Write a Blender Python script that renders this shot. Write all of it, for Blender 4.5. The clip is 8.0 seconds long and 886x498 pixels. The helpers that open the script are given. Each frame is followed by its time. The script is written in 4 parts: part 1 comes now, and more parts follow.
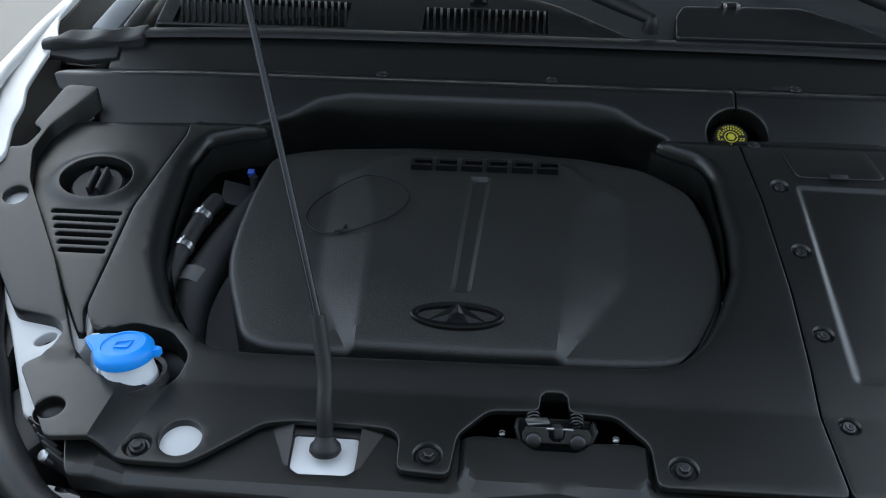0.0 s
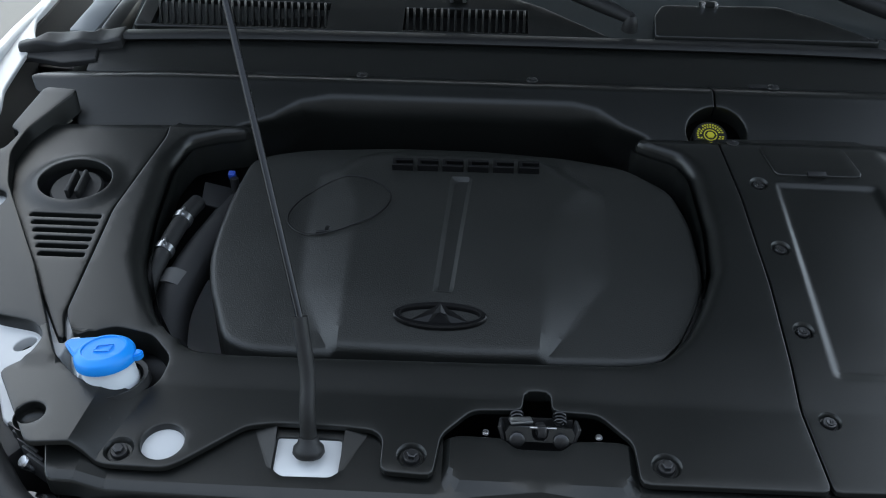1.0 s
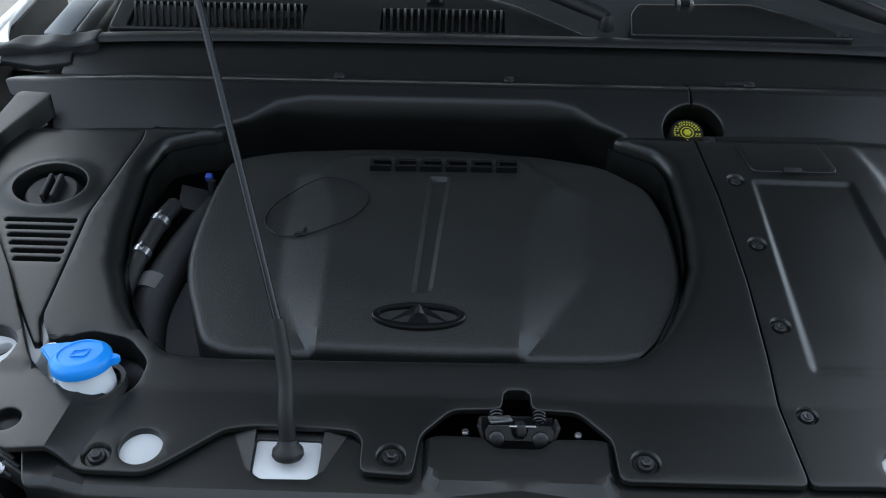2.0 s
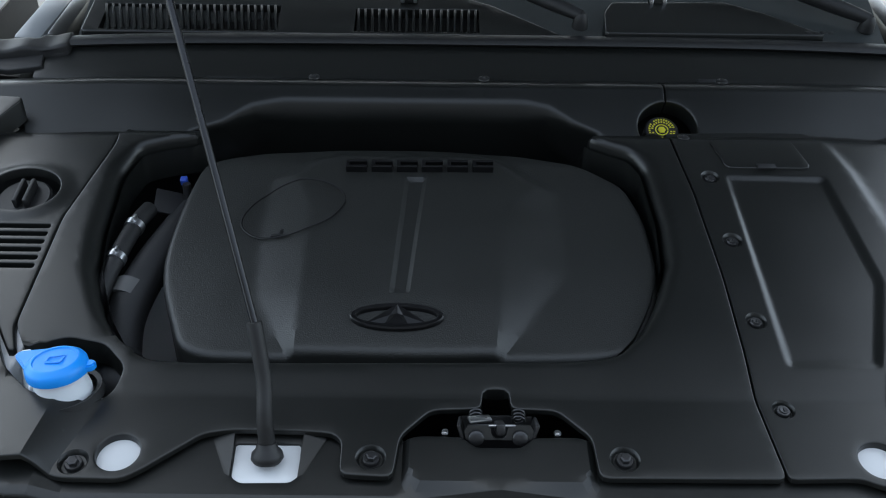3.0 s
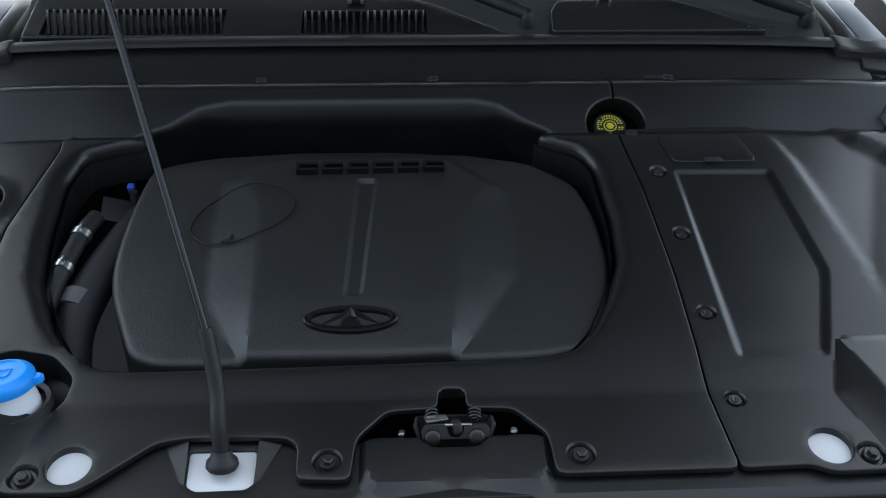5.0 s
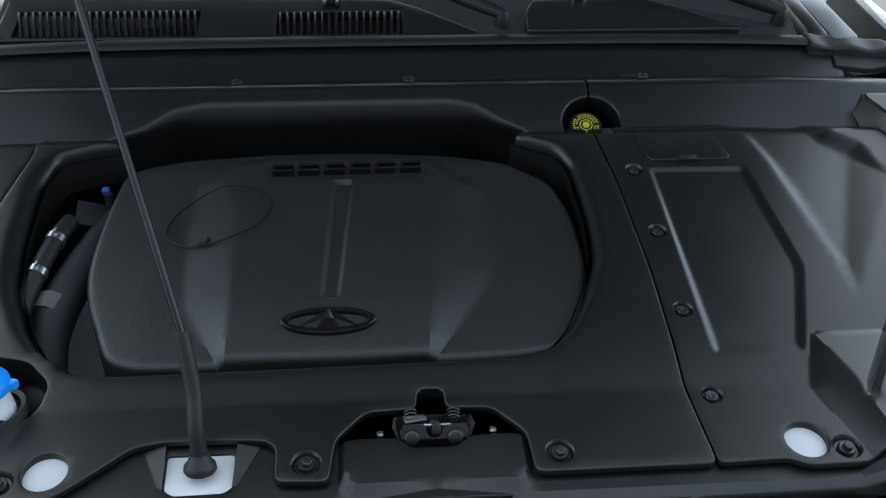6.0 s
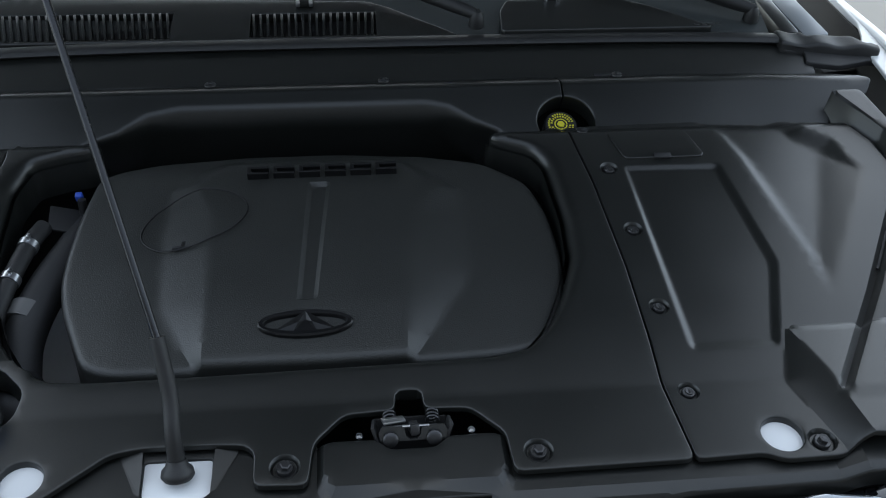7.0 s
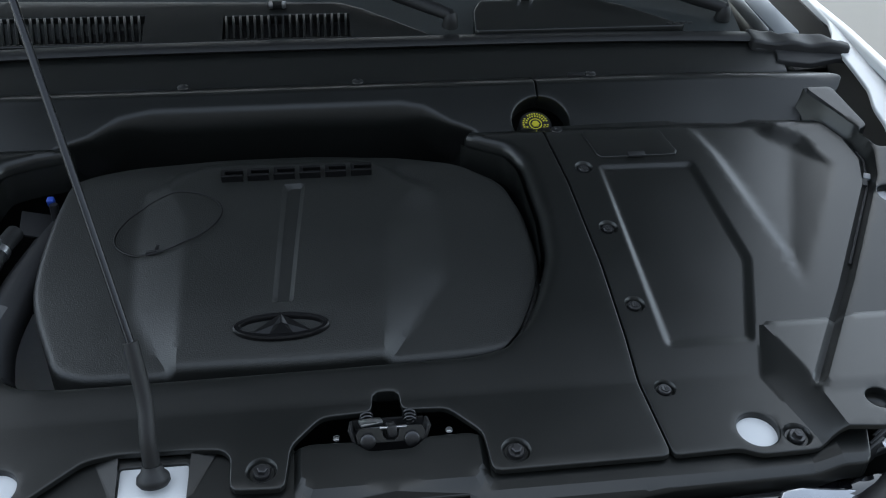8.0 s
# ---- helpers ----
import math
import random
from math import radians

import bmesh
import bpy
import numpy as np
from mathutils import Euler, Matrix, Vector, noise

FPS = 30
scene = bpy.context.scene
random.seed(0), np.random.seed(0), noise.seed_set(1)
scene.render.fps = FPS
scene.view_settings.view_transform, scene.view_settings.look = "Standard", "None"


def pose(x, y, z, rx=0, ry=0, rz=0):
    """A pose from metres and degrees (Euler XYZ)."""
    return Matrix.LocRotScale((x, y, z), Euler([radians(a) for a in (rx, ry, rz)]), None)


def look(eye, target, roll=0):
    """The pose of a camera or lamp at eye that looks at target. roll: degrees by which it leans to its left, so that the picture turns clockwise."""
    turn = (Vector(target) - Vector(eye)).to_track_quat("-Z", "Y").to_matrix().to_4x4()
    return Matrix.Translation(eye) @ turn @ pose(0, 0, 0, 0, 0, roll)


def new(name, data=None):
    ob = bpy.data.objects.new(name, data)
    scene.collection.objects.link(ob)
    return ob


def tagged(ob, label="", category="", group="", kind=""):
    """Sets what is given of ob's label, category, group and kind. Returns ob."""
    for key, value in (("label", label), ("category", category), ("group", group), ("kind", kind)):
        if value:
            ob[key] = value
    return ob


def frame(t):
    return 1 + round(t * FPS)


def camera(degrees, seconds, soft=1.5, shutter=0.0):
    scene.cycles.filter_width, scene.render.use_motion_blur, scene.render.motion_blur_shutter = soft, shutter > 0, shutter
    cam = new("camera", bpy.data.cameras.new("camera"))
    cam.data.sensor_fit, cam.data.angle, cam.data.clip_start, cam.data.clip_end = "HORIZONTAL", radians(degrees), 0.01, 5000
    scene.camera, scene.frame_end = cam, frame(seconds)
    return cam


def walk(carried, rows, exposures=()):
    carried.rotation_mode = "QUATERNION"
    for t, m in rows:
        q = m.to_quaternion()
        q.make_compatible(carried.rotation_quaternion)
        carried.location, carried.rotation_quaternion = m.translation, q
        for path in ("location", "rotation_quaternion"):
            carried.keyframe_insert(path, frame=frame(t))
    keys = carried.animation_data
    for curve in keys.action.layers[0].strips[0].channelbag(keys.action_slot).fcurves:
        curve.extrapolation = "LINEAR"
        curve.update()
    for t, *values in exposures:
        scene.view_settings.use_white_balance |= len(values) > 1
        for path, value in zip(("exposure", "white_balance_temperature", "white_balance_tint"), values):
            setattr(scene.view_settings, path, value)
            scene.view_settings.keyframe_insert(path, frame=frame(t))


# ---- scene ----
cam = camera(50.8, 8.0, soft=1.1)
PATH = [
    (0, (-0.074, -0.682, 1.703), (-0.188, 0.949, 0.551), 0.4),
    (0.5, (-0.073, -0.682, 1.703), (-0.169, 0.95, 0.551), 0.5),
    (1, (-0.073, -0.682, 1.703), (-0.15, 0.951, 0.552), 0.6),
    (1.5, (-0.069, -0.682, 1.702), (-0.131, 0.953, 0.552), 0.6),
    (3, (-0.064, -0.681, 1.703), (-0.061, 0.955, 0.552), 0.7),
    (3.5, (-0.062, -0.681, 1.702), (-0.039, 0.955, 0.553), 0.8),
    (4, (-0.061, -0.682, 1.703), (-0.014, 0.955, 0.554), 0.9),
    (4.5, (-0.059, -0.681, 1.702), (0.012, 0.955, 0.554), 0.9),
    (6, (-0.053, -0.682, 1.701), (0.082, 0.952, 0.555), 1.1),
    (6.5, (-0.051, -0.682, 1.701), (0.106, 0.951, 0.556), 1.2),
    (7, (-0.05, -0.682, 1.701), (0.13, 0.949, 0.557), 1.2),
    (7.5, (-0.048, -0.682, 1.701), (0.155, 0.947, 0.558), 1.3),
    (8, (-0.046, -0.682, 1.7), (0.179, 0.945, 0.559), 1.4),
]
walk(cam, [(t, look(eye, target, roll)) for t, eye, target, roll in PATH], [(0, 2.18, 6400, 2), (8, 2.18, 6400, 2)])


# ---- world and light ----
world = bpy.data.worlds.new("sky")
scene.world = world
world.use_nodes = True
wn = world.node_tree
sky = wn.nodes.new("ShaderNodeTexSky")
sky.sky_type, sky.sun_disc = "NISHITA", False
sky.sun_elevation, sky.sun_rotation = radians(52), radians(-4)
sky.air_density, sky.dust_density = 0.8, 1.5
bg = wn.nodes["Background"]
bg.inputs["Strength"].default_value = 0.15
haze = wn.nodes.new("ShaderNodeHueSaturation")
haze.inputs["Saturation"].default_value = 0.5
wn.links.new(sky.outputs["Color"], haze.inputs["Color"])
wn.links.new(haze.outputs["Color"], bg.inputs["Color"])
sun_data = bpy.data.lights.new("sun", "SUN")
sun_data.energy, sun_data.angle, sun_data.color = 0.3, radians(30), (1.0, 0.97, 0.93)
sun = new("sun", sun_data)
sun.matrix_world = look((-0.3, 4.6, 7), (0, 0.3, 1))


# ---- materials ----
def material(name, color, rough=0.5, metal=0.0, grain=0.0, grain_size=900.0, mottle=0.12, spec=0.5, coat=0.0, dust=0.0, transmission=0.0):
    m = bpy.data.materials.new(name)
    m.use_nodes = True
    nt = m.node_tree
    b = nt.nodes["Principled BSDF"]
    b.inputs["Metallic"].default_value = metal
    b.inputs["Specular IOR Level"].default_value = spec
    b.inputs["Coat Weight"].default_value = coat
    b.inputs["Transmission Weight"].default_value = transmission
    co = nt.nodes.new("ShaderNodeTexCoord")
    big = nt.nodes.new("ShaderNodeTexNoise")
    big.inputs["Scale"].default_value, big.inputs["Detail"].default_value = 9.0, 5.0
    fine = nt.nodes.new("ShaderNodeTexNoise")
    fine.inputs["Scale"].default_value, fine.inputs["Detail"].default_value = grain_size, 2.0
    nt.links.new(co.outputs["Object"], big.inputs["Vector"])
    nt.links.new(co.outputs["Object"], fine.inputs["Vector"])
    mix = nt.nodes.new("ShaderNodeMix")
    mix.data_type = "RGBA"
    lo, hi = 1 - mottle, 1 + mottle
    mix.inputs["A"].default_value = (*[c * lo for c in color], 1)
    mix.inputs["B"].default_value = (*[min(c * hi, 1) for c in color], 1)
    nt.links.new(big.outputs["Fac"], mix.inputs["Factor"])
    out = mix.outputs["Result"]
    if dust > 0:
        specks = nt.nodes.new("ShaderNodeTexNoise")
        specks.inputs["Scale"].default_value, specks.inputs["Detail"].default_value = 160.0, 6.0
        nt.links.new(co.outputs["Object"], specks.inputs["Vector"])
        cut = nt.nodes.new("ShaderNodeMapRange")
        cut.inputs["From Min"].default_value, cut.inputs["From Max"].default_value = 0.70, 0.80
        cut.inputs["To Max"].default_value = dust
        nt.links.new(specks.outputs["Fac"], cut.inputs["Value"])
        mix2 = nt.nodes.new("ShaderNodeMix")
        mix2.data_type = "RGBA"
        nt.links.new(cut.outputs["Result"], mix2.inputs["Factor"])
        nt.links.new(out, mix2.inputs["A"])
        mix2.inputs["B"].default_value = (0.25, 0.25, 0.24, 1)
        out = mix2.outputs["Result"]
    nt.links.new(out, b.inputs["Base Color"])
    rr = nt.nodes.new("ShaderNodeMapRange")
    rr.inputs["To Min"].default_value, rr.inputs["To Max"].default_value = max(rough - 0.07, 0.02), min(rough + 0.07, 1)
    nt.links.new(big.outputs["Fac"], rr.inputs["Value"])
    nt.links.new(rr.outputs["Result"], b.inputs["Roughness"])
    if grain > 0:
        bump = nt.nodes.new("ShaderNodeBump")
        bump.inputs["Strength"].default_value, bump.inputs["Distance"].default_value = grain, 0.0006
        nt.links.new(fine.outputs["Fac"], bump.inputs["Height"])
        nt.links.new(bump.outputs["Normal"], b.inputs["Normal"])
    return m


PLASTIC = material("black_grained_plastic", (0.0080, 0.0086, 0.0081), 0.33, grain=0.16, grain_size=1100, dust=0.05)
COVER = material("black_engine_cover_plastic", (0.0155, 0.0161, 0.0149), 0.41, grain=0.85, grain_size=650, dust=0.06)
DARK = material("matt_black_plastic", (0.012, 0.012, 0.013), 0.6, grain=0.2)
BADGE = material("deep_black_badge_plastic", (0.006, 0.006, 0.0065), 0.3, grain=0.1, spec=0.25)
RUBBER = material("black_rubber", (0.010, 0.010, 0.0105), 0.55, grain=0.3, grain_size=500)
GLOSS = material("gloss_black_paint", (0.006, 0.006, 0.007), 0.06, coat=0.6, mottle=0.05)
STEEL = material("zinc_steel", (0.55, 0.56, 0.58), 0.28, metal=1.0, mottle=0.2)
ZINC = material("dull_zinc", (0.08, 0.083, 0.084), 0.3, metal=0.9, mottle=0.3)
DULL_GREY = material("dull_grey", (0.20, 0.21, 0.22), 0.4)
BLACKSTEEL = material("black_phosphated_steel", (0.05, 0.05, 0.052), 0.33, metal=0.7, mottle=0.2)
ROD = material("grey_painted_rod", (0.035, 0.035, 0.037), 0.26, metal=0.8, mottle=0.15)
WHITE = material("white_car_paint", (0.60, 0.61, 0.62), 0.35, coat=0.2, mottle=0.04)
BLUE = material("blue_plastic", (0.012, 0.27, 0.85), 0.42, mottle=0.08)
MILKY = material("translucent_white_plastic", (0.72, 0.76, 0.80), 0.4, mottle=0.06)
YELLOW = material("yellow_print", (0.62, 0.56, 0.03), 0.6, mottle=0.1)
BLUECLIP = material("blue_connector", (0.02, 0.06, 0.35), 0.5)
PAPER = material("grey_label", (0.08, 0.08, 0.08), 0.5)
FELT = material("dark_grey_felt", (0.025, 0.025, 0.025), 0.9, grain=0.5, grain_size=300)
RED = material("red_seal", (0.35, 0.02, 0.02), 0.5)
GROUND = material("grey_paving", (0.105, 0.101, 0.092), 0.7, grain=0.4, grain_size=60, mottle=0.15)
GLASS = material("tinted_windscreen_glass", (0.05, 0.055, 0.055), 0.04, mottle=0.02, coat=0.3)
LENS = material("chromed_headlamp_trim", (0.30, 0.31, 0.33), 0.10, metal=0.85, mottle=0.25)


# ---- building helpers ----
def part(name, bm, mat, parent=None, label="", smooth=True):
    me = bpy.data.meshes.new(name)
    bm.normal_update()
    for f in bm.faces:
        f.smooth = smooth
    bm.to_mesh(me)
    bm.free()
    if smooth:
        me.set_sharp_from_angle(angle=radians(42))
    if isinstance(mat, (list, tuple)):
        for m in mat:
            me.materials.append(m)
    else:
        me.materials.append(mat)
    ob = new(name, me)
    if parent is not None:
        ob.parent = parent
    if label:
        ob["label"] = label
    return ob


def thing(name, label, category, group="", kind="", at=None):
    ob = new(name)
    if at is not None:
        ob.matrix_basis = at
    return tagged(ob, label, category, group, kind)


def ss(a, b, v):
    t = np.clip((np.asarray(v, float) - a) / (b - a), 0, 1)
    return t * t * (3 - 2 * t)


def rounded(pts, r=0.008, n=5):
    """A closed outline with its corners rounded."""
    out = []
    k = len(pts)
    for i in range(k):
        p0, p, p1 = (np.array(pts[j % k], float) for j in (i - 1, i, i + 1))
        a, b = p0 - p, p1 - p
        la, lb = np.linalg.norm(a), np.linalg.norm(b)
        c = min(r, la * 0.45, lb * 0.45)
        a, b = p + a / la * c, p + b / lb * c
        for j in range(n + 1):
            t = j / n
            out.append((1 - t) ** 2 * a + 2 * t * (1 - t) * p + t * t * b)
    return np.array(out)


def resample(poly, step, closed=True):
    poly = np.array(poly, float)
    q = np.vstack([poly, poly[:1]]) if closed else poly
    d = np.r_[0, np.cumsum(np.linalg.norm(np.diff(q, axis=0), axis=1))]
    keep = np.r_[True, np.diff(d) > 1e-7]
    q, d = q[keep], d[keep]
    n = max(int(d[-1] / step), 3)
    t = np.linspace(0, d[-1], n + 1)
    out = np.c_[np.interp(t, d, q[:, 0]), np.interp(t, d, q[:, 1])]
    return out[:-1] if closed else out


def area2(p):
    return np.sum(p[:, 0] * np.roll(p[:, 1], -1) - np.roll(p[:, 0], -1) * p[:, 1])


def inset(p, d):
    """Moves a counterclockwise outline inwards by d."""
    a, b = np.roll(p, 1, axis=0), np.roll(p, -1, axis=0)
    t = b - a
    t /= np.linalg.norm(t, axis=1)[:, None] + 1e-12
    return p + np.c_[-t[:, 1], t[:, 0]] * np.reshape(d, (-1, 1))


def inside(p, poly):
    x, y = p[:, 0], p[:, 1]
    res = np.zeros(len(p), bool)
    for (x0, y0), (x1, y1) in zip(poly, np.roll(poly, -1, axis=0)):
        if y0 == y1:
            continue
        c = ((y0 > y) != (y1 > y)) & (x < (x1 - x0) * (y - y0) / (y1 - y0) + x0)
        res ^= c
    return res


def edge_distance(p, poly, closed=True):
    best = np.full(len(p), 1e9)
    nxt = np.roll(poly, -1, axis=0) if closed else poly[1:]
    for a, b in zip(poly, nxt):
        ab = b - a
        t = np.clip(((p - a) @ ab) / (ab @ ab + 1e-15), 0, 1)
        best = np.minimum(best, np.linalg.norm(p - a - t[:, None] * ab, axis=1))
    return best


def signed(p, poly):
    poly = np.array(poly, float)
    d = edge_distance(p, poly)
    return np.where(inside(p, poly), d, -d)


def circle(cx, cy, r, n=28, ry=None, turn=0.0):
    a = np.linspace(0, 2 * math.pi, n, endpoint=False)
    x, y = r * np.cos(a), (ry or r) * np.sin(a)
    return np.c_[cx + x * math.cos(turn) - y * math.sin(turn), cy + x * math.sin(turn) + y * math.cos(turn)]


def sheet(name, outline, place, mat, parent=None, holes=(), creases=(), step=0.012, edge=0.003, hole_edge=0.002,
          drop=0.012, hole_drop=0.012, away=(0, 0, -1), label="", sharp=28):
    """A moulded panel: an outline with holes, filled with a grid, put in space by place(u, v), with rounded and turned-down edges."""
    from mathutils.geometry import delaunay_2d_cdt
    pts, level, loops, edges = [], [], [], []

    def add(loop, lv, closed=True):
        s = len(pts)
        pts.extend(map(tuple, loop))
        level.extend(np.broadcast_to(lv, len(loop)).tolist())
        n = len(loop)
        for i in range(n if closed else n - 1):
            edges.append((s + i, s + (i + 1) % n))
        return s

    outline = resample(outline, min(step * 0.6, 0.008))
    if area2(outline) < 0:
        outline = outline[::-1]
    fences = [(outline, edge(1, 1) if callable(edge) else edge)]
    rim_edge = np.array([edge(x, y) for x, y in outline]) if callable(edge) else np.full(len(outline), edge)
    turn_in = [(1 - math.cos(a), 1 - math.sin(a)) for a in (0, 0.4, 0.8, 1.2, math.pi / 2)]
    for k, lv in turn_in:
        add(inset(outline, rim_edge * k), rim_edge * lv)
    hs = []
    for h in holes:
        h = np.array(h, float)
        if area2(h) > 0:
            h = h[::-1]
        hs.append(h)
        fences.append((h, hole_edge))
        for k, lv in turn_in:
            add(inset(h, hole_edge * k), hole_edge * lv)
    lo, hi = outline.min(0), outline.max(0)
    gx, gy = np.meshgrid(np.arange(lo[0], hi[0], step), np.arange(lo[1], hi[1], step))
    gx[::2] += step * 0.5
    grid = np.c_[gx.ravel(), gy.ravel()]
    lines = [np.array(c, float) for c in creases]
    for c in lines:
        grid = grid[edge_distance(grid, c, False) > 0.0028]
    ok = inside(grid, outline)
    for h in hs:
        ok &= ~inside(grid, h)
    grid = grid[ok]
    for f, e in fences:
        grid = grid[edge_distance(grid, f) > e + 0.0022]
    if callable(edge):
        gap = edge_distance(grid, outline)
        wide = np.array([edge(x, y) for x, y in grid])
        grid = grid[gap > wide + 0.002]
    for c in lines:
        ok = inside(c, outline)
        for h in hs:
            ok &= ~inside(c, h)
        for f, e in fences:
            ok &= edge_distance(c, f) > e + 0.0015
        s = len(pts)
        index = np.cumsum(ok) - 1
        pts.extend(map(tuple, c[ok]))
        level.extend([0.0] * int(ok.sum()))
        edges.extend((s + int(index[i]), s + int(index[i + 1])) for i in range(len(c) - 1) if ok[i] and ok[i + 1])
    pts.extend(map(tuple, grid))
    level.extend([0.0] * len(grid))
    v2, e2, f2, ov, _, _ = delaunay_2d_cdt([Vector(p) for p in pts], edges, [], 0, 1e-6)
    v = np.array([tuple(p) for p in v2])
    lev = np.array([max((level[i] for i in o), default=0.0) for o in ov])
    tri = np.array(f2)
    mid = v[tri].mean(axis=1)
    keep = inside(mid, outline)
    for h in hs:
        keep &= ~inside(mid, h)
    tri = tri[keep]
    away = np.array(away, float)
    xyz = np.stack(place(v[:, 0], v[:, 1]), axis=1) + lev[:, None] * away
    used = np.unique(tri)
    remap = {int(o): i for i, o in enumerate(used)}
    verts = [tuple(p) for p in xyz[used]]
    faces = [tuple(remap[int(i)] for i in t) for t in tri]
    count = {}
    for t in tri:
        for i in range(3):
            a, b = int(t[i]), int(t[(i + 1) % 3])
            count[(a, b)] = 1
    rim = [(a, b) for a, b in count if (b, a) not in count]
    skirt = {}
    out_tol = edge_distance(v, outline) < 1e-5

    def low(i):
        if i not in skirt:
            d = (drop(*v[i]) if callable(drop) else drop) if out_tol[i] else hole_drop
            top = xyz[i]
            skirt[i] = len(verts)
            verts.append(tuple(top + away * d))
        return skirt[i]

    for a, b in rim:
        faces.append((remap[b], remap[a], low(a), low(b)))
    me = bpy.data.meshes.new(name)
    me.from_pydata(verts, [], faces)
    me.polygons.foreach_set("use_smooth", [True] * len(faces))
    me.materials.append(mat)
    me.update()
    me.set_sharp_from_angle(angle=radians(sharp))
    ob = new(name, me)
    if parent is not None:
        ob.parent = parent
    if label:
        ob["label"] = label
    return ob


def box_bm(size, at=(0, 0, 0), turn=(0, 0, 0), bevel=0.0, bm=None, segs=2):
    bm = bm or bmesh.new()
    r = bmesh.ops.create_cube(bm, size=1.0)
    bmesh.ops.scale(bm, vec=size, verts=r["verts"])
    if bevel:
        es = list({e for vv in r["verts"] for e in vv.link_edges})
        rb = bmesh.ops.bevel(bm, geom=es, offset=bevel, segments=segs, affect="EDGES", profile=0.5)
        vs = list({vv for f in rb["faces"] for vv in f.verts} | {vv for vv in r["verts"] if vv.is_valid})
    else:
        vs = r["verts"]
    bmesh.ops.transform(bm, matrix=pose(*at, *turn), verts=vs)
    return bm


def lathe_bm(profile, n=32, at=None, bm=None):
    """A turned shape: profile of (radius, height) round the z axis."""
    bm = bm or bmesh.new()
    rows = []
    for r, z in profile:
        if r < 1e-6:
            rows.append([bm.verts.new((0, 0, z))])
        else:
            rows.append([bm.verts.new((r * math.cos(2 * math.pi * i / n), r * math.sin(2 * math.pi * i / n), z)) for i in range(n)])
    for a, b in zip(rows, rows[1:]):
        for i in range(n):
            j = (i + 1) % n
            if len(a) == 1 and len(b) == 1:
                continue
            if len(a) == 1:
                bm.faces.new((a[0], b[j], b[i]))
            elif len(b) == 1:
                bm.faces.new((a[i], a[j], b[0]))
            else:
                bm.faces.new((a[i], a[j], b[j], b[i]))
    bmesh.ops.recalc_face_normals(bm, faces=bm.faces)
    if at is not None:
        bmesh.ops.transform(bm, matrix=at, verts=bm.verts)
    return bm


def spline(pts, per=8):
    p = [Vector(q) for q in pts]
    p = [2 * p[0] - p[1]] + p + [2 * p[-1] - p[-2]]
    out = []
    for i in range(1, len(p) - 2):
        for j in range(per):
            t = j / per
            a, b, c, d = p[i - 1:i + 3]
            out.append(0.5 * ((2 * b) + (c - a) * t + (2 * a - 5 * b + 4 * c - d) * t * t + (3 * b - a - 3 * c + d) * t ** 3))
    return out + [p[-2]]


def tube_bm(path, radius, n=12, bm=None):
    """A hose or rod along a path; radius a number or one for each point."""
    bm = bm or bmesh.new()
    path = [Vector(p) for p in path]
    rad = radius if isinstance(radius, (list, tuple)) else [radius] * len(path)
    rows, side = [], None
    for i, p in enumerate(path):
        t = (path[min(i + 1, len(path) - 1)] - path[max(i - 1, 0)]).normalized()
        if side is None:
            side = t.orthogonal().normalized()
        side = (side - t * side.dot(t)).normalized()
        up = t.cross(side)
        rows.append([bm.verts.new(p + rad[i] * (math.cos(2 * math.pi * k / n) * side + math.sin(2 * math.pi * k / n) * up)) for k in range(n)])
    for a, b in zip(rows, rows[1:]):
        for k in range(n):
            bm.faces.new((a[k], a[(k + 1) % n], b[(k + 1) % n], b[k]))
    bm.faces.new(rows[0][::-1])
    bm.faces.new(rows[-1])
    return bm


def strip_bm(x0, x1, section, nx=60, bend=None, bm=None):
    """A long moulding along x: a closed section of (y, z)."""
    bm = bm or bmesh.new()
    rows = []
    for i in range(nx + 1):
        x = x0 + (x1 - x0) * i / nx
        dy, dz = bend(x) if bend else (0, 0)
        rows.append([bm.verts.new((x, y + dy, z + dz)) for y, z in section])
    k = len(section)
    for a, b in zip(rows, rows[1:]):
        for j in range(k):
            bm.faces.new((a[j], b[j], b[(j + 1) % k], a[(j + 1) % k]))
    bm.faces.new(rows[0])
    bm.faces.new(rows[-1][::-1])
    bmesh.ops.recalc_face_normals(bm, faces=bm.faces)
    return bm


# ---- heights of the covers over the bay ----
Z = 0.95


def base(y):
    y = np.asarray(y, float)
    return Z + np.where(y < 0.085, 0.09 * y, 0.0077 + 0.20 * (y - 0.085)) - 0.022 * ss(0.535, 0.575, y)


def groove_x(y):
    return np.interp(y, [0.04, 0.21, 0.397, 0.45, 0.50, 0.59, 0.62], [0.49, 0.607, 0.726, 0.744, 0.737, 0.690, 0.684])


def corners(x, y):
    """The raised outer corners and the side strips along the wings."""
    ax = np.abs(x)
    h = base(y)
    foot = np.interp(y, [-0.02, 0.081, 0.156], [0.472, 0.441, 0.467])
    top = np.interp(y, [-0.02, 0.081, 0.156], [0.497, 0.487, 0.468])
    flat = 0.9763 + 0.02 * (y - 0.156)
    t = np.clip((ax - foot) / (top - foot + 1e-6), 0, 1)
    h = np.where(y < 0.156, h + t * np.maximum(flat - h, 0), h)
    return h


def side_rise(y):
    return np.interp(y, [0.05, 0.2, 0.35, 0.45, 0.60], [0.002, 0.006, 0.010, 0.016, 0.022]) + 0.022 * ss(0.535, 0.575, y)


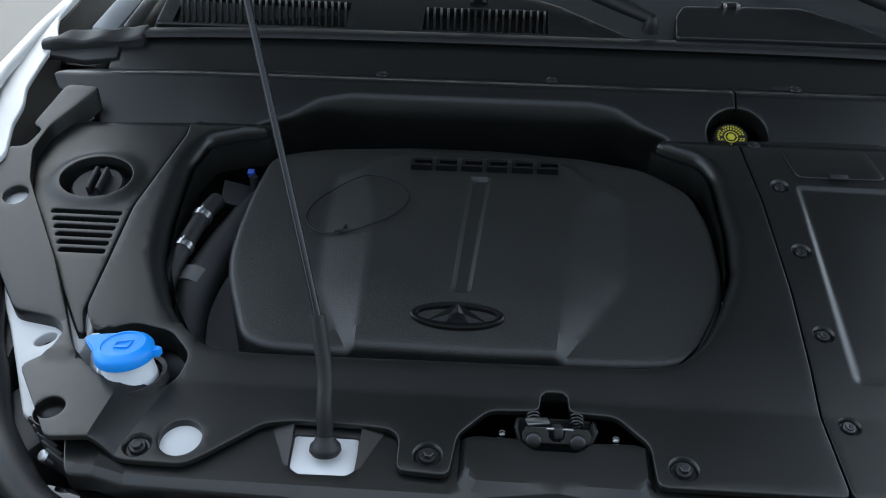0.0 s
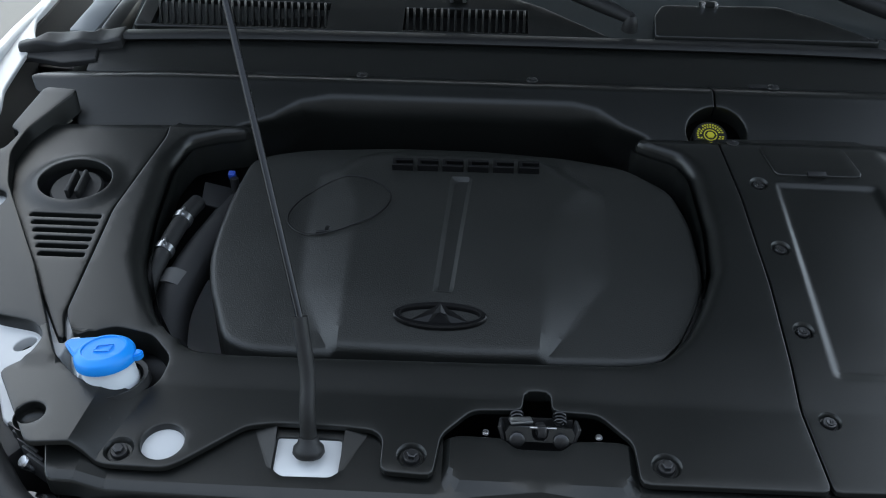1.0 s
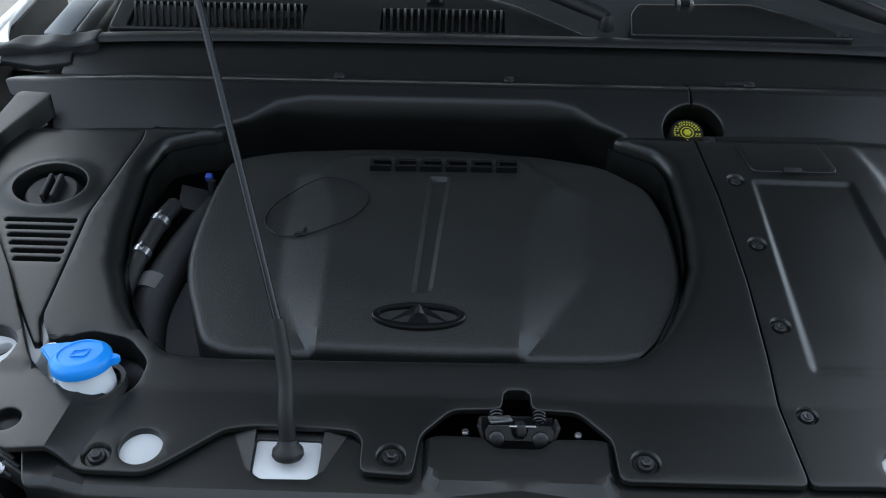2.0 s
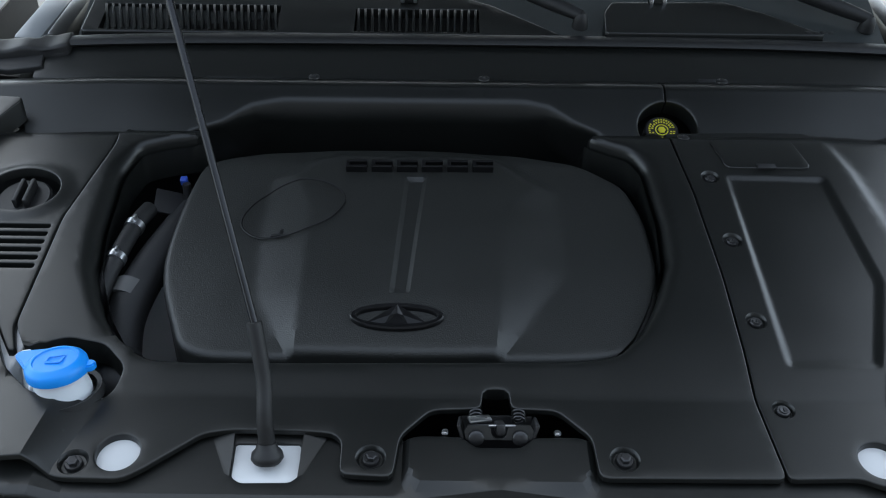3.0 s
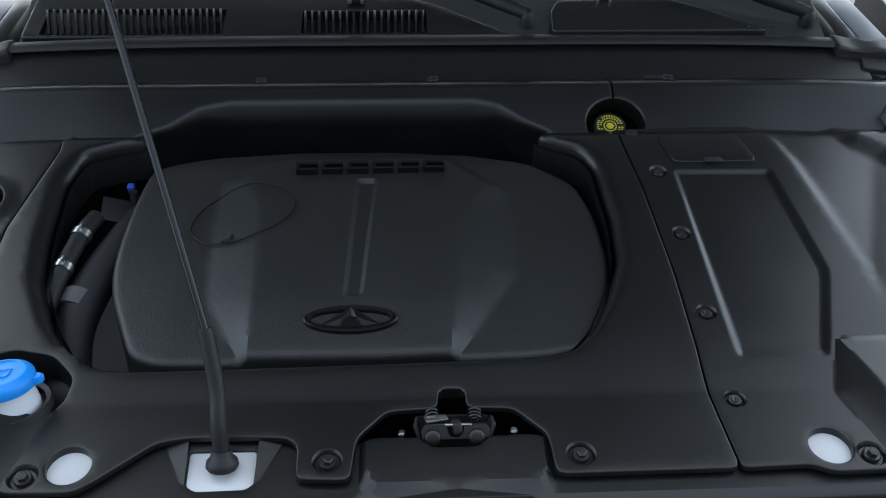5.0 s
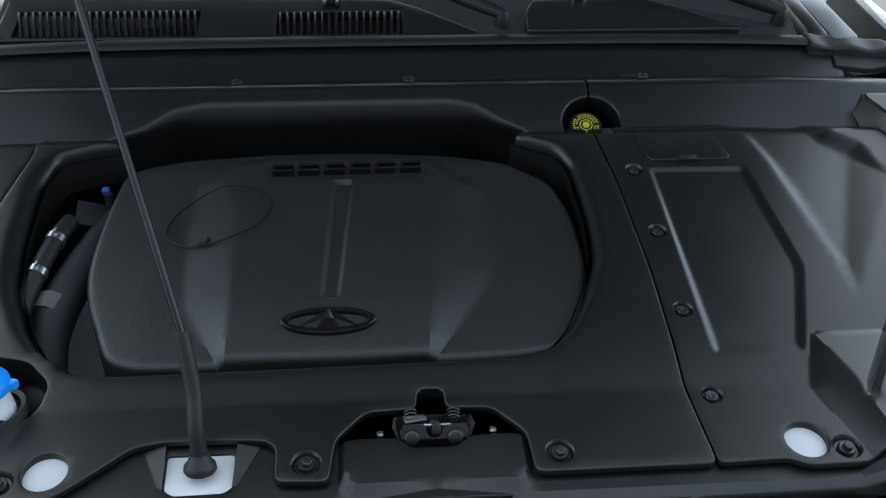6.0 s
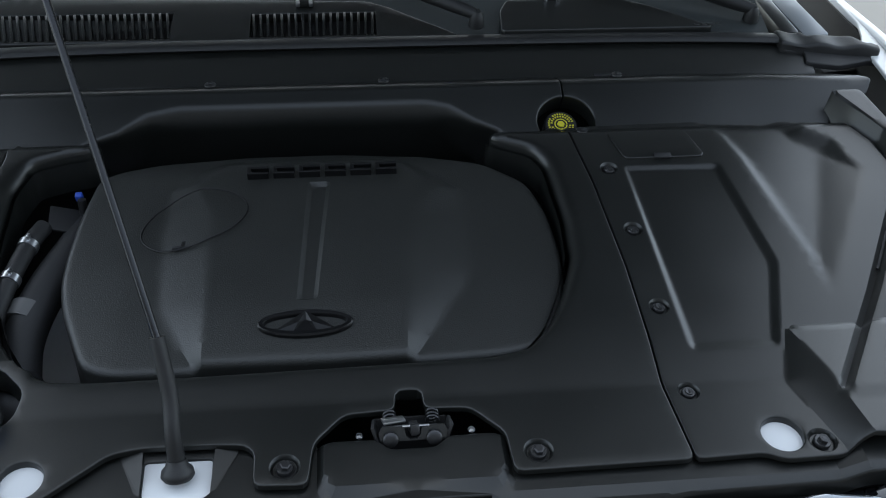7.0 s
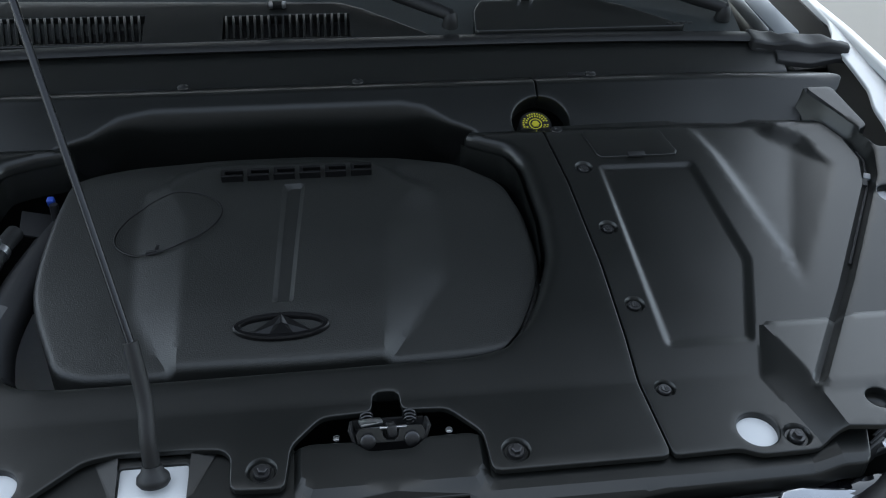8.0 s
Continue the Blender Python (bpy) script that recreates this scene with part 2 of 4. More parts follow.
BOLTS = [(-0.4505, -0.007), (-0.137, 0.003), (0.134, 0.004), (0.449, -0.006),
         (0.322, 0.074), (0.3205, 0.201), (0.320, 0.3355), (0.314, 0.457)]


def cup_size(bx):
    return 0.80 if 0.3 < bx < 0.4 else 1.0


def dimples(x, y):
    h = 0
    for bx, by in BOLTS:
        r = np.hypot(x - bx, y - by) / cup_size(bx)
        h = h - 0.0055 * (1 - ss(0.0125, 0.0160, r))
    return h


def height_main(x, y):
    ax = np.abs(x)
    d = ax - groove_x(y)
    h = corners(x, y) + side_rise(y) * ss(-0.014, -0.006, d) * (y > 0.1) * (ax > 0.55)
    return h + dimples(x, y)


RECESS = [(0.334, 0.463), (0.479, 0.461), (0.498, 0.266), (0.453, 0.130), (0.341, 0.131)]
V_LEFT = [(0.546, 0.207), (0.542, 0.280), (0.533, 0.339), (0.523, 0.402), (0.512, 0.470), (0.497, 0.520), (0.480, 0.570), (0.478, 0.620)]
V_RIGHT = [(0.546, 0.207), (0.609, 0.306), (0.688, 0.434), (0.677, 0.466), (0.671, 0.505), (0.632, 0.534), (0.600, 0.620)]


def shrink(poly, k):
    """The clockwise polygon moved inwards by k, corners kept."""
    q = np.array(poly, float)
    d = np.roll(q, -1, axis=0) - q
    d /= np.linalg.norm(d, axis=1)[:, None]
    o = q + np.c_[d[:, 1], -d[:, 0]] * k
    out = []
    for i in range(len(q)):
        t = np.linalg.solve(np.c_[d[i - 1], -d[i]], o[i] - o[i - 1])
        out.append(tuple(o[i - 1] + d[i - 1] * t[0]))
    return out


RECESS_RIM = [tuple(q) for q in rounded(RECESS, 0.010, 5)]


def height_right(x, y):
    p = np.c_[x, y]
    d = x - groove_x(y)
    h = corners(x, y) + side_rise(y) * ss(0.0, 0.010, d) * (y > 0.04)
    h = h - 0.007 * np.exp(-((d + 0.003) / 0.005) ** 2) * ss(0.04, 0.06, y)
    h = h - 0.0044 * np.minimum(ss(0.0, 0.010, signed(p, RECESS_RIM)), np.clip((y - 0.131) / 0.014, 0, 1))
    from_left = edge_distance(p, np.array(V_LEFT), False)
    low_side = edge_distance(p, np.array(V_RIGHT[:3]), False)
    high_side = edge_distance(p, np.array(V_RIGHT[2:]), False)
    dip = np.minimum(np.minimum(0.0035 * ss(0.0, 0.018, from_left) + 0.045 * from_left, 0.14 * low_side), 0.34 * high_side)
    dip = dip * inside(p, np.array(V_LEFT + V_RIGHT[::-1][:-1])) * (1 - 0.6 * ss(0.53, 0.57, y))
    return h - dip + dimples(x, y)


def height_strut(x, y):
    return base(y) - 0.004 + 0.005 * (1 - ss(0.004, 0.030, np.abs(np.hypot((x + 0.643), (y - 0.417) * 1.2) - 0.045)))


CUPS = [np.vstack([circle(bx, by, r * cup_size(bx), 20), circle(bx, by, r * cup_size(bx), 20)[:1]]) for bx, by in BOLTS for r in (0.006, 0.0115, 0.0128, 0.0147, 0.0165, 0.0185)]

# ---- covers ----
HOOK = [(0.662, 0.173), (0.605, 0.163), (0.584, 0.137), (0.588, 0.106), (0.614, 0.080)]
OPENING = [(0.160, 0.580), (0.150, 0.540), (0.174, 0.528), (0.210, 0.512), (0.226, 0.480), (0.233, 0.373), (0.228, 0.302), (0.203, 0.235), (0.178, 0.185),
           (0.148, 0.152), (0.105, 0.142), (-0.053, 0.139), (-0.251, 0.136), (-0.359, 0.135), (-0.407, 0.139), (-0.445, 0.160), (-0.477, 0.208),
           (-0.508, 0.283), (-0.518, 0.350), (-0.521, 0.461), (-0.505, 0.513), (-0.460, 0.530), (-0.425, 0.536), (-0.42, 0.580)]
SEAM = [(0.302, -0.020), (0.294, 0.088), (0.296, 0.150), (0.295, 0.269), (0.285, 0.428), (0.272, 0.530), (0.268, 0.580)]
STRUT_SEAM = [(-0.545, 0.580), (-0.540, 0.517), (-0.573, 0.364), (-0.577, 0.184), (-0.551, 0.141)]
WASHER_EDGE = [(-0.532, 0.158), (-0.507, 0.166), (-0.460, 0.156), (-0.430, 0.124), (-0.434, 0.091), (-0.452, 0.070), (-0.516, 0.070), (-0.560, 0.108), (-0.578, 0.140)]
GROOVE = [(-0.640, 0.255), (-0.726, 0.392), (-0.744, 0.450), (-0.737, 0.500), (-0.690, 0.588)]
FRONT = [(-0.541, -0.024), (-0.486, -0.018), (-0.462, -0.027), (-0.396, -0.028), (-0.380, -0.018), (-0.322, 0.032), (-0.289, 0.038), (-0.214, 0.037), (-0.180, 0.034),
         (-0.170, 0.024), (-0.169, -0.019), (-0.113, -0.022), (-0.107, 0.032), (-0.074, 0.068), (-0.017, 0.071), (-0.016, 0.098), (0.015, 0.098), (0.015, 0.071),
         (0.067, 0.069), (0.102, 0.032), (0.105, -0.021)]
WING = [(-0.744, 0.592), (-0.764, 0.500), (-0.745, 0.492), (-0.757, 0.455), (-0.784, 0.453), (-0.785, 0.400), (-0.764, 0.330), (-0.703, 0.228)]


def near(pts, gap):
    return [(x + gap, y) for x, y in pts]


main_outline = (FRONT + near(SEAM, -0.0012) + OPENING + near(STRUT_SEAM, 0.001) + WASHER_EDGE + GROOVE + WING
                + [(-x, y) for x, y in HOOK] + [(-0.560, 0.004)])
fold_line = resample([(-0.49, 0.085), (0.29, 0.085)], 0.008, False)
wedge_lines = [resample([(s * 0.472, -0.02), (s * 0.441, 0.081), (s * 0.467, 0.156)], 0.006, False) for s in (-1, 1)]


def beside(line, gap):
    return [(x + gap, y) for x, y in line]


wedge_tops = [resample([(s * 0.497, -0.02), (s * 0.487, 0.081), (s * 0.468, 0.156)], 0.006, False) for s in (-1, 1)]
front_cover = thing("engine_bay_cover", "black grained plastic engine bay cover with bolted front flange", "cover")
sheet("panel", rounded(main_outline, 0.010), lambda x, y: (x, y, height_main(x, y)), PLASTIC, front_cover,
      holes=[circle(-0.407, 0.006, 0.0235, 40), circle(-0.552, 0.018, 0.016), circle(-0.735, 0.362, 0.0165, 24)],
      creases=CUPS + [fold_line, wedge_lines[0], wedge_tops[0], beside(wedge_lines[0], 0.004), beside(wedge_tops[0], -0.004), beside(wedge_lines[0], -0.004), beside(wedge_tops[0], 0.004)], step=0.011, edge=lambda x, y: 0.0018 + (0.010 * float(ss(0.13, 0.26, y) * (1 - ss(0.47, 0.53, y))) + 0.008 * float(ss(0.10, 0.13, y))) * (-0.535 < x < 0.245) * (y > 0.17 or x > -0.425), drop=lambda x, y: 0.005 + 0.028 * float(ss(0.09, 0.11, y)), hole_drop=0.008)

collar = inset(resample(rounded(OPENING, 0.012), 0.008), 0.006)
if area2(collar) < 0:
    collar = inset(resample(rounded(OPENING, 0.012), 0.008), -0.006)
bm = bmesh.new()
rows = []
for x, y in collar:
    if y > 0.55:
        rows.append(None)
        continue
    z = float(base(y))
    rows.append([bm.verts.new((x, y, z - d)) for d in (0.016, 0.018, 0.060)])
for p, q in zip(rows, rows[1:]):
    if p and q:
        for k in range(2):
            bm.faces.new((p[k], q[k], q[k + 1], p[k + 1]))
part("opening_collar", bm, PLASTIC, front_cover)

strut_outline = [(-0.543, 0.590), (-0.542, 0.517), (-0.575, 0.364), (-0.579, 0.184), (-0.566, 0.150), (-0.575, 0.147)] + [(x - 0.012, y + 0.004) for x, y in GROOVE[1:]] + [(-0.68, 0.605)]
strut_cover = thing("strut_cover", "black plastic side cover with a ventilation grille", "cover")
slots = []
for i in range(6):
    f = i / 5
    y = 0.352 - 0.070 * f
    l, r = -0.684 + 0.036 * f, -0.586
    slots.append(rounded([(l, y - 0.004), (r, y - 0.004), (r, y + 0.004), (l, y + 0.004)], 0.003, 3))
sheet("panel", rounded(strut_outline, 0.006), lambda x, y: (x, y, height_strut(x, y)), PLASTIC, strut_cover,
      holes=[circle(-0.643, 0.417, 0.051, 40, 0.041)] + slots, creases=[np.vstack([circle(-0.643, 0.417, r, 48, r * 0.83), circle(-0.643, 0.417, r, 48, r * 0.83)[:1]]) for r in (0.057, 0.062, 0.068, 0.076)],
      step=0.010, edge=0.003, hole_edge=0.0015, drop=0.02, hole_drop=0.012)

right_outline = ([(0.303, -0.020)] + near(SEAM[1:], 0.0012) + [(0.545, 0.590), (0.660, 0.590), (0.690, 0.592), (0.744, 0.592), (0.764, 0.500), (0.745, 0.492), (0.757, 0.455), (0.784, 0.453), (0.785, 0.400), (0.764, 0.330), (0.703, 0.228), (0.655, 0.150)]
                 + [(0.560, 0.004), (0.541, -0.024), (0.486, -0.018), (0.462, -0.027), (0.400, -0.028), (0.379, -0.018)])
right_cover = thing("battery_cover", "black moulded plastic cover over the battery", "cover")
v_lines = [resample(V_LEFT, 0.006, False), resample(V_RIGHT[1:], 0.006, False), resample(RECESS_RIM + RECESS_RIM[:1], 0.005, False)]
for k in (-0.003, 0.0033, 0.0066, 0.010, 0.0135):
    ring = [tuple(q) for q in rounded(shrink(RECESS, k), 0.006, 4)]
    v_lines.append(resample(ring + ring[:1], 0.005, False))
v_lines += [resample([(x + k, y) for x, y in V_LEFT[1:6]], 0.006, False) for k in (0.006, 0.012, 0.020)]


def aside(line, k):
    """The line moved k to its left."""
    q = np.array(line, float)
    t = np.gradient(q, axis=0)
    t /= np.linalg.norm(t, axis=1)[:, None]
    return q + np.c_[-t[:, 1], t[:, 0]] * k


v_lines += [aside(resample(V_RIGHT[2:5], 0.005, False), k) for k in (0.006, 0.012, 0.018, 0.024)]
v_lines += [aside(resample(V_RIGHT[:3], 0.006, False)[6:-3], k) for k in (0.02, 0.04)]
v_lines += [resample([(0.350, y), (0.452, y)], 0.006, False) for y in (0.139, 0.147)]
gy = np.arange(0.05, 0.60, 0.006)
side_lines = [np.c_[groove_x(gy) + k, gy] for k in (-0.012, -0.006, -0.002, 0.003, 0.008, 0.012)]
sheet("panel", rounded(right_outline, 0.008), lambda x, y: (x, y, height_right(x, y)), PLASTIC, right_cover,
      holes=[circle(0.408, 0.006, 0.0235, 40), circle(0.552, 0.018, 0.016), circle(0.735, 0.362, 0.0165, 24)],
      creases=CUPS + v_lines + side_lines + [resample([(0.30, 0.085), (0.49, 0.085)], 0.008, False), wedge_lines[1], wedge_tops[1], beside(wedge_lines[1], 0.004), beside(wedge_tops[1], -0.004), beside(wedge_lines[1], -0.004), beside(wedge_tops[1], 0.004)],
      step=0.009, edge=0.0018, drop=lambda x, y: 0.005 + 0.02 * float(ss(0.09, 0.11, y)), hole_drop=0.008, sharp=27)

# ---- bulkhead cover behind the engine ----
PROFILE = np.array([(0.560, 1.022), (0.575, 1.030), (0.642, 1.0735), (0.647, 1.0770), (0.652, 1.0785), (0.662, 1.0772), (0.692, 1.0670)])
PS = np.r_[0, np.cumsum(np.linalg.norm(np.diff(PROFILE, axis=0), axis=1))]
ARCH = [(-0.445, -0.06), (0.170, -0.06), (0.165, 0.012), (0.130, 0.030), (0.095, 0.058), (0.060, 0.068), (-0.310, 0.068), (-0.355, 0.056), (-0.395, 0.025), (-0.440, 0.008)]


def bulkhead(u, s):
    y, z = np.interp(s, PS, PROFILE[:, 0]), np.interp(s, PS, PROFILE[:, 1])
    m = ss(-0.015, 0.019, signed(np.c_[u, s], ARCH))
    k = 1 - np.clip(s / 0.09, 0, 1)
    ends = ss(0.55, 0.75, np.abs(u))
    back = np.maximum(0.610 - y, 0.0) + 0.030 * k
    return u, y + m * back - 0.012 * ends, z - m * 0.075 * k


S1 = PS[-1]
CAP_ARC = [(0.277 + 0.047 * math.cos(a), 0.036 + 0.044 * math.sin(a)) for a in np.linspace(-0.4, math.pi / 2 - 0.05, 9)]
left_end = [(-0.690, 0.0), (-0.700, 0.034), (-0.772, 0.078), (-0.786, 0.104), (-0.74, S1)]
bulkhead_cover = thing("bulkhead_cover", "black plastic bulkhead cover arched over the engine", "cover")
arch_line = resample(ARCH, 0.006)
back_outline = left_end + [(0.278, S1), (0.278, 0.080)] + [(2 * 0.277 - x + 0.003, y) for x, y in CAP_ARC[::-1]] + [(0.232, 0.0)]
sheet("panel", rounded(back_outline, 0.004, 3), bulkhead, PLASTIC, bulkhead_cover,
      creases=[resample([(-0.74, PS[2]), (0.27, PS[2])], 0.01, False), resample([(-0.74, PS[3]), (0.27, PS[3])], 0.01, False)],
      step=0.004, edge=0.003, drop=0.03, away=(0, 0.5, -0.85), sharp=70)
back_outline2 = [(0.280, S1), (0.74, S1), (0.786, 0.104), (0.772, 0.078), (0.700, 0.034), (0.690, 0.0), (0.326, 0.0)] + CAP_ARC + [(0.280, 0.080)]
sheet("panel", rounded(back_outline2, 0.004, 3), bulkhead, PLASTIC, bulkhead_cover,
      creases=[resample([(0.29, PS[2]), (0.74, PS[2])], 0.01, False), resample([(0.29, PS[3]), (0.74, PS[3])], 0.01, False)], step=0.010, edge=0.003, drop=0.03, away=(0, 0.5, -0.85))


# ---- engine cover ----
def slope(y):
    return Z + 0.01275 + 0.19 * (np.asarray(y, float) - 0.085)


SLOT = [(-0.1295, 0.2445), (-0.1035, 0.2445), (-0.0855, 0.4665), (-0.1165, 0.4665)]


def height_cover(x, y):
    lo_l = np.interp(y, [0.16, 0.253, 0.38, 0.473, 0.509, 0.56], [-0.249, -0.302, -0.311, -0.308, -0.272, -0.20])
    hi_l = np.interp(y, [0.16, 0.40, 0.47, 0.509, 0.56], [-0.240, -0.243, -0.270, -0.235, -0.165])
    lo_r = np.interp(y, [0.16, 0.295, 0.452, 0.504, 0.56], [0.011, 0.099, 0.102, 0.045, -0.02])
    hi_r = np.interp(y, [0.16, 0.40, 0.45, 0.504, 0.56], [0.003, 0.024, 0.068, 0.010, -0.055])
    up = np.clip((x - lo_l) / (hi_l - lo_l), 0, 1) * np.clip((lo_r - x) / (lo_r - hi_r), 0, 1)
    h = slope(y) - 0.027 + 0.020 * up * (1 - ss(0.50, 0.56, y)) * np.interp(y, [0.158, 0.24, 0.36, 0.48], [0.60, 0.85, 0.9, 0.6])
    h = h - 0.05 * np.clip(np.abs(x + 0.105) - 0.24, 0, 1) ** 1.0 * 0.6
    h = h - 0.0045 * np.clip(signed(np.c_[x, y], SLOT) / 0.006, 0, 1)
    return h - 0.012 * ss(0.50, 0.56, y)


COVER_EDGE = [(-0.415, 0.508), (-0.385, 0.530), (-0.328, 0.549), (-0.213, 0.561), (-0.079, 0.561), (0.050, 0.548), (0.133, 0.518), (0.198, 0.470), (0.217, 0.405), (0.222, 0.324),
              (0.214, 0.255), (0.199, 0.213), (0.170, 0.173), (0.132, 0.163), (0.090, 0.160), (-0.077, 0.156), (-0.258, 0.158), (-0.350, 0.160), (-0.385, 0.176), (-0.421, 0.264),
              (-0.432, 0.310), (-0.433, 0.360), (-0.428, 0.430)]
engine_cover = thing("engine_cover", "black grained plastic engine cover with raised ribs", "engine cover")
rib_lines = [resample(p, 0.006, False) for p in (
    [(-0.249, 0.16), (-0.302, 0.253), (-0.311, 0.38), (-0.308, 0.473), (-0.272, 0.509)], [(-0.240, 0.16), (-0.243, 0.40), (-0.280, 0.47), (-0.245, 0.509)],
    [(0.011, 0.16), (0.099, 0.295), (0.102, 0.452), (0.045, 0.504)], [(0.003, 0.16), (0.024, 0.40), (0.075, 0.45), (0.02, 0.504)],
SLOT + SLOT[:1], list(inset(resample(SLOT, 0.004), 0.006)) + list(inset(resample(SLOT, 0.004), 0.006)[:1]))]
sheet("shell", rounded(COVER_EDGE, 0.02), lambda x, y: (x, y, height_cover(x, y)), COVER, engine_cover, creases=rib_lines, step=0.008, edge=0.009, drop=0.09)
# emblem: an oval ring with a ridged peak inside
ez = lambda x, y: float(height_cover(np.array([x]), np.array([y]))[0])
tilt = math.degrees(math.atan(0.19))
em_at = pose(-0.118, 0.207, ez(-0.118, 0.207) + 0.001, tilt, 0, 0)
bm = bmesh.new()
n = 56
rows = []
for k in range(n):
    a = 2 * math.pi * k / n
    c, s = math.cos(a), math.sin(a)
    rows.append([bm.verts.new((c * (0.058 + dx), s * (0.021 + dx), dz)) for dx, dz in ((0, -0.002), (0, 0.003), (-0.002, 0.005), (-0.007, 0.0045), (-0.009, 0.0015), (-0.009, -0.002))])
for k in range(n):
    a, b = rows[k], rows[(k + 1) % n]
    for j in range(5):
        bm.faces.new((a[j], b[j], b[j + 1], a[j + 1]))
bmesh.ops.recalc_face_normals(bm, faces=bm.faces)
bmesh.ops.transform(bm, matrix=em_at, verts=bm.verts)
part("emblem_ring", bm, BADGE, engine_cover, "satin black oval emblem ring")
bm = bmesh.new()
v = [bm.verts.new(p) for p in ((-0.040, -0.0115, 0), (0.040, -0.0115, 0), (0, 0.017, 0.004), (-0.008, -0.002, 0.006), (0.008, -0.002, 0.006), (-0.014, -0.0115, 0.001), (0.014, -0.0115, 0.001), (0, 0.004, 0.002))]
for f in ((0, 5, 3), (0, 3, 2), (3, 7, 2), (7, 4, 2), (4, 1, 2), (4, 6, 1), (5, 6, 7), (5, 7, 3), (7, 6, 4)):
    bm.faces.new([v[i] for i in f])
bmesh.ops.recalc_face_normals(bm, faces=bm.faces)
bmesh.ops.transform(bm, matrix=em_at @ pose(0, 0, 0.001), verts=bm.verts)
part("emblem_peak", bm, BADGE, engine_cover, smooth=False)
# a raised name, as plain blocks
for i in range(6):
    x = -0.187 + i * 0.0362
    y = 0.483 + 0.002 * i / 5
    bm = bmesh.new()
    box_bm((0.030, 0.0045, 0.012), (0, 0.0058, 0), bm=bm, bevel=0.001)
    box_bm((0.030, 0.0045, 0.012), (0, -0.0058, 0), bm=bm, bevel=0.001)
    box_bm((0.0055, 0.016, 0.0118), (-0.0125, 0, 0), bm=bm, bevel=0.001)
    bmesh.ops.transform(bm, matrix=pose(x, y, ez(x, y) + 0.005, tilt, 0, 0), verts=bm.verts)
    part("raised_block", bm, BADGE, engine_cover, smooth=False)
# thin loop of a cable tie lying on the cover
loop = []
for k in range(49):
    a = 2 * math.pi * k / 48 - 1.9
    x, y = -0.268 + 0.070 * math.cos(a) * (1 + 0.05 * math.sin(2 * a)), 0.398 + 0.050 * math.sin(a + 0.15)
    loop.append((x, y, ez(x, y) + 0.003 + 0.006 * max(0, math.sin(a)) ** 2))
cable_tie = thing("string_loop", "thin black string loop lying on the engine cover", "string")
part("loop", tube_bm(loop, 0.0012, 6), BADGE, cable_tie)
bm = box_bm((0.014, 0.004, 0.004), (-0.287, 0.352, ez(-0.287, 0.352) + 0.003), (10, 0, 12), 0.001)
box_bm((0.005, 0.003, 0.007), (-0.279, 0.355, ez(-0.279, 0.355) + 0.005), (0, 20, 0), 0.0008, bm)
part("clasp", bm, DARK, cable_tie)

# ---- bay floor, inner walls ----
bay = thing("engine_bay_tray", "matt black inner walls of the engine bay", "engine bay", kind="structure")
part("floor", box_bm((1.40, 0.72, 0.02), (0, 0.30, 0.62)), DARK, bay)
part("rear_wall", box_bm((1.40, 0.02, 0.38), (0, 0.70, 0.82)), DARK, bay)
part("front_wall", box_bm((1.04, 0.02, 0.28), (0, 0.062, 0.76)), DARK, bay)
for s in (-1, 1):
    part("side_wall", box_bm((0.02, 0.72, 0.34), (s * 0.70, 0.36, 0.78), (0, 0, s * -9)), DARK, bay)
engine_block = thing("engine_block", "dark grey cast engine block under its cover", "engine")
part("block", box_bm((0.56, 0.34, 0.24), (-0.11, 0.34, 0.78), bevel=0.02), DARK, engine_block)
part("head", box_bm((0.50, 0.30, 0.06), (-0.11, 0.35, 0.92), bevel=0.012), BLACKSTEEL, engine_block)
hose = thing("intake_hose", "black rubber intake hose with a grey label", "hose")
part("pipe", tube_bm(spline([(-0.470, 0.20, 0.90), (-0.475, 0.26, 0.925), (-0.462, 0.33, 0.945), (-0.440, 0.41, 0.955), (-0.425, 0.50, 0.95)]), 0.026, 16), DARK, hose)
part("label", tube_bm([(-0.478, 0.283, 0.9345), (-0.472, 0.305, 0.9415)], 0.0262, 16), PAPER, hose, "small grey printed label")
part("elbow", tube_bm(spline([(-0.470, 0.20, 0.90), (-0.455, 0.165, 0.90), (-0.40, 0.15, 0.905), (-0.36, 0.15, 0.90)]), 0.030, 16), DARK, hose)
thin = thing("coolant_hose", "thin black coolant hose with spring clamps", "hose")
part("pipe", tube_bm(spline([(-0.500, 0.18, 0.93), (-0.505, 0.27, 0.955), (-0.496, 0.33, 0.975), (-0.486, 0.39, 0.985), (-0.478, 0.43, 0.985)]), 0.012, 14), RUBBER, thin)
for (x, y, z) in ((-0.497, 0.325, 0.974), (-0.487, 0.385, 0.985)):
    c = part("clamp", tube_bm([(x - 0.001, y - 0.005, z - 0.001), (x + 0.001, y + 0.005, z + 0.001)], 0.0138, 14), STEEL, thin, "bright steel spring clamp")
    part("clamp_ear", box_bm((0.004, 0.008, 0.008), (x + 0.004, y, z + 0.015), bevel=0.001), STEEL, c)
bracket = thing("engine_bracket", "dull grey metal bracket and wiring plug", "bracket")
part("plate", box_bm((0.055, 0.05, 0.004), (-0.45, 0.455, 0.978), (8, 20, 10), 0.001), DARK, bracket)
part("plug", box_bm((0.010, 0.010, 0.012), (-0.440, 0.486, 0.998), (15, 0, 0), 0.002), BLUECLIP, bracket, "blue plastic connector")
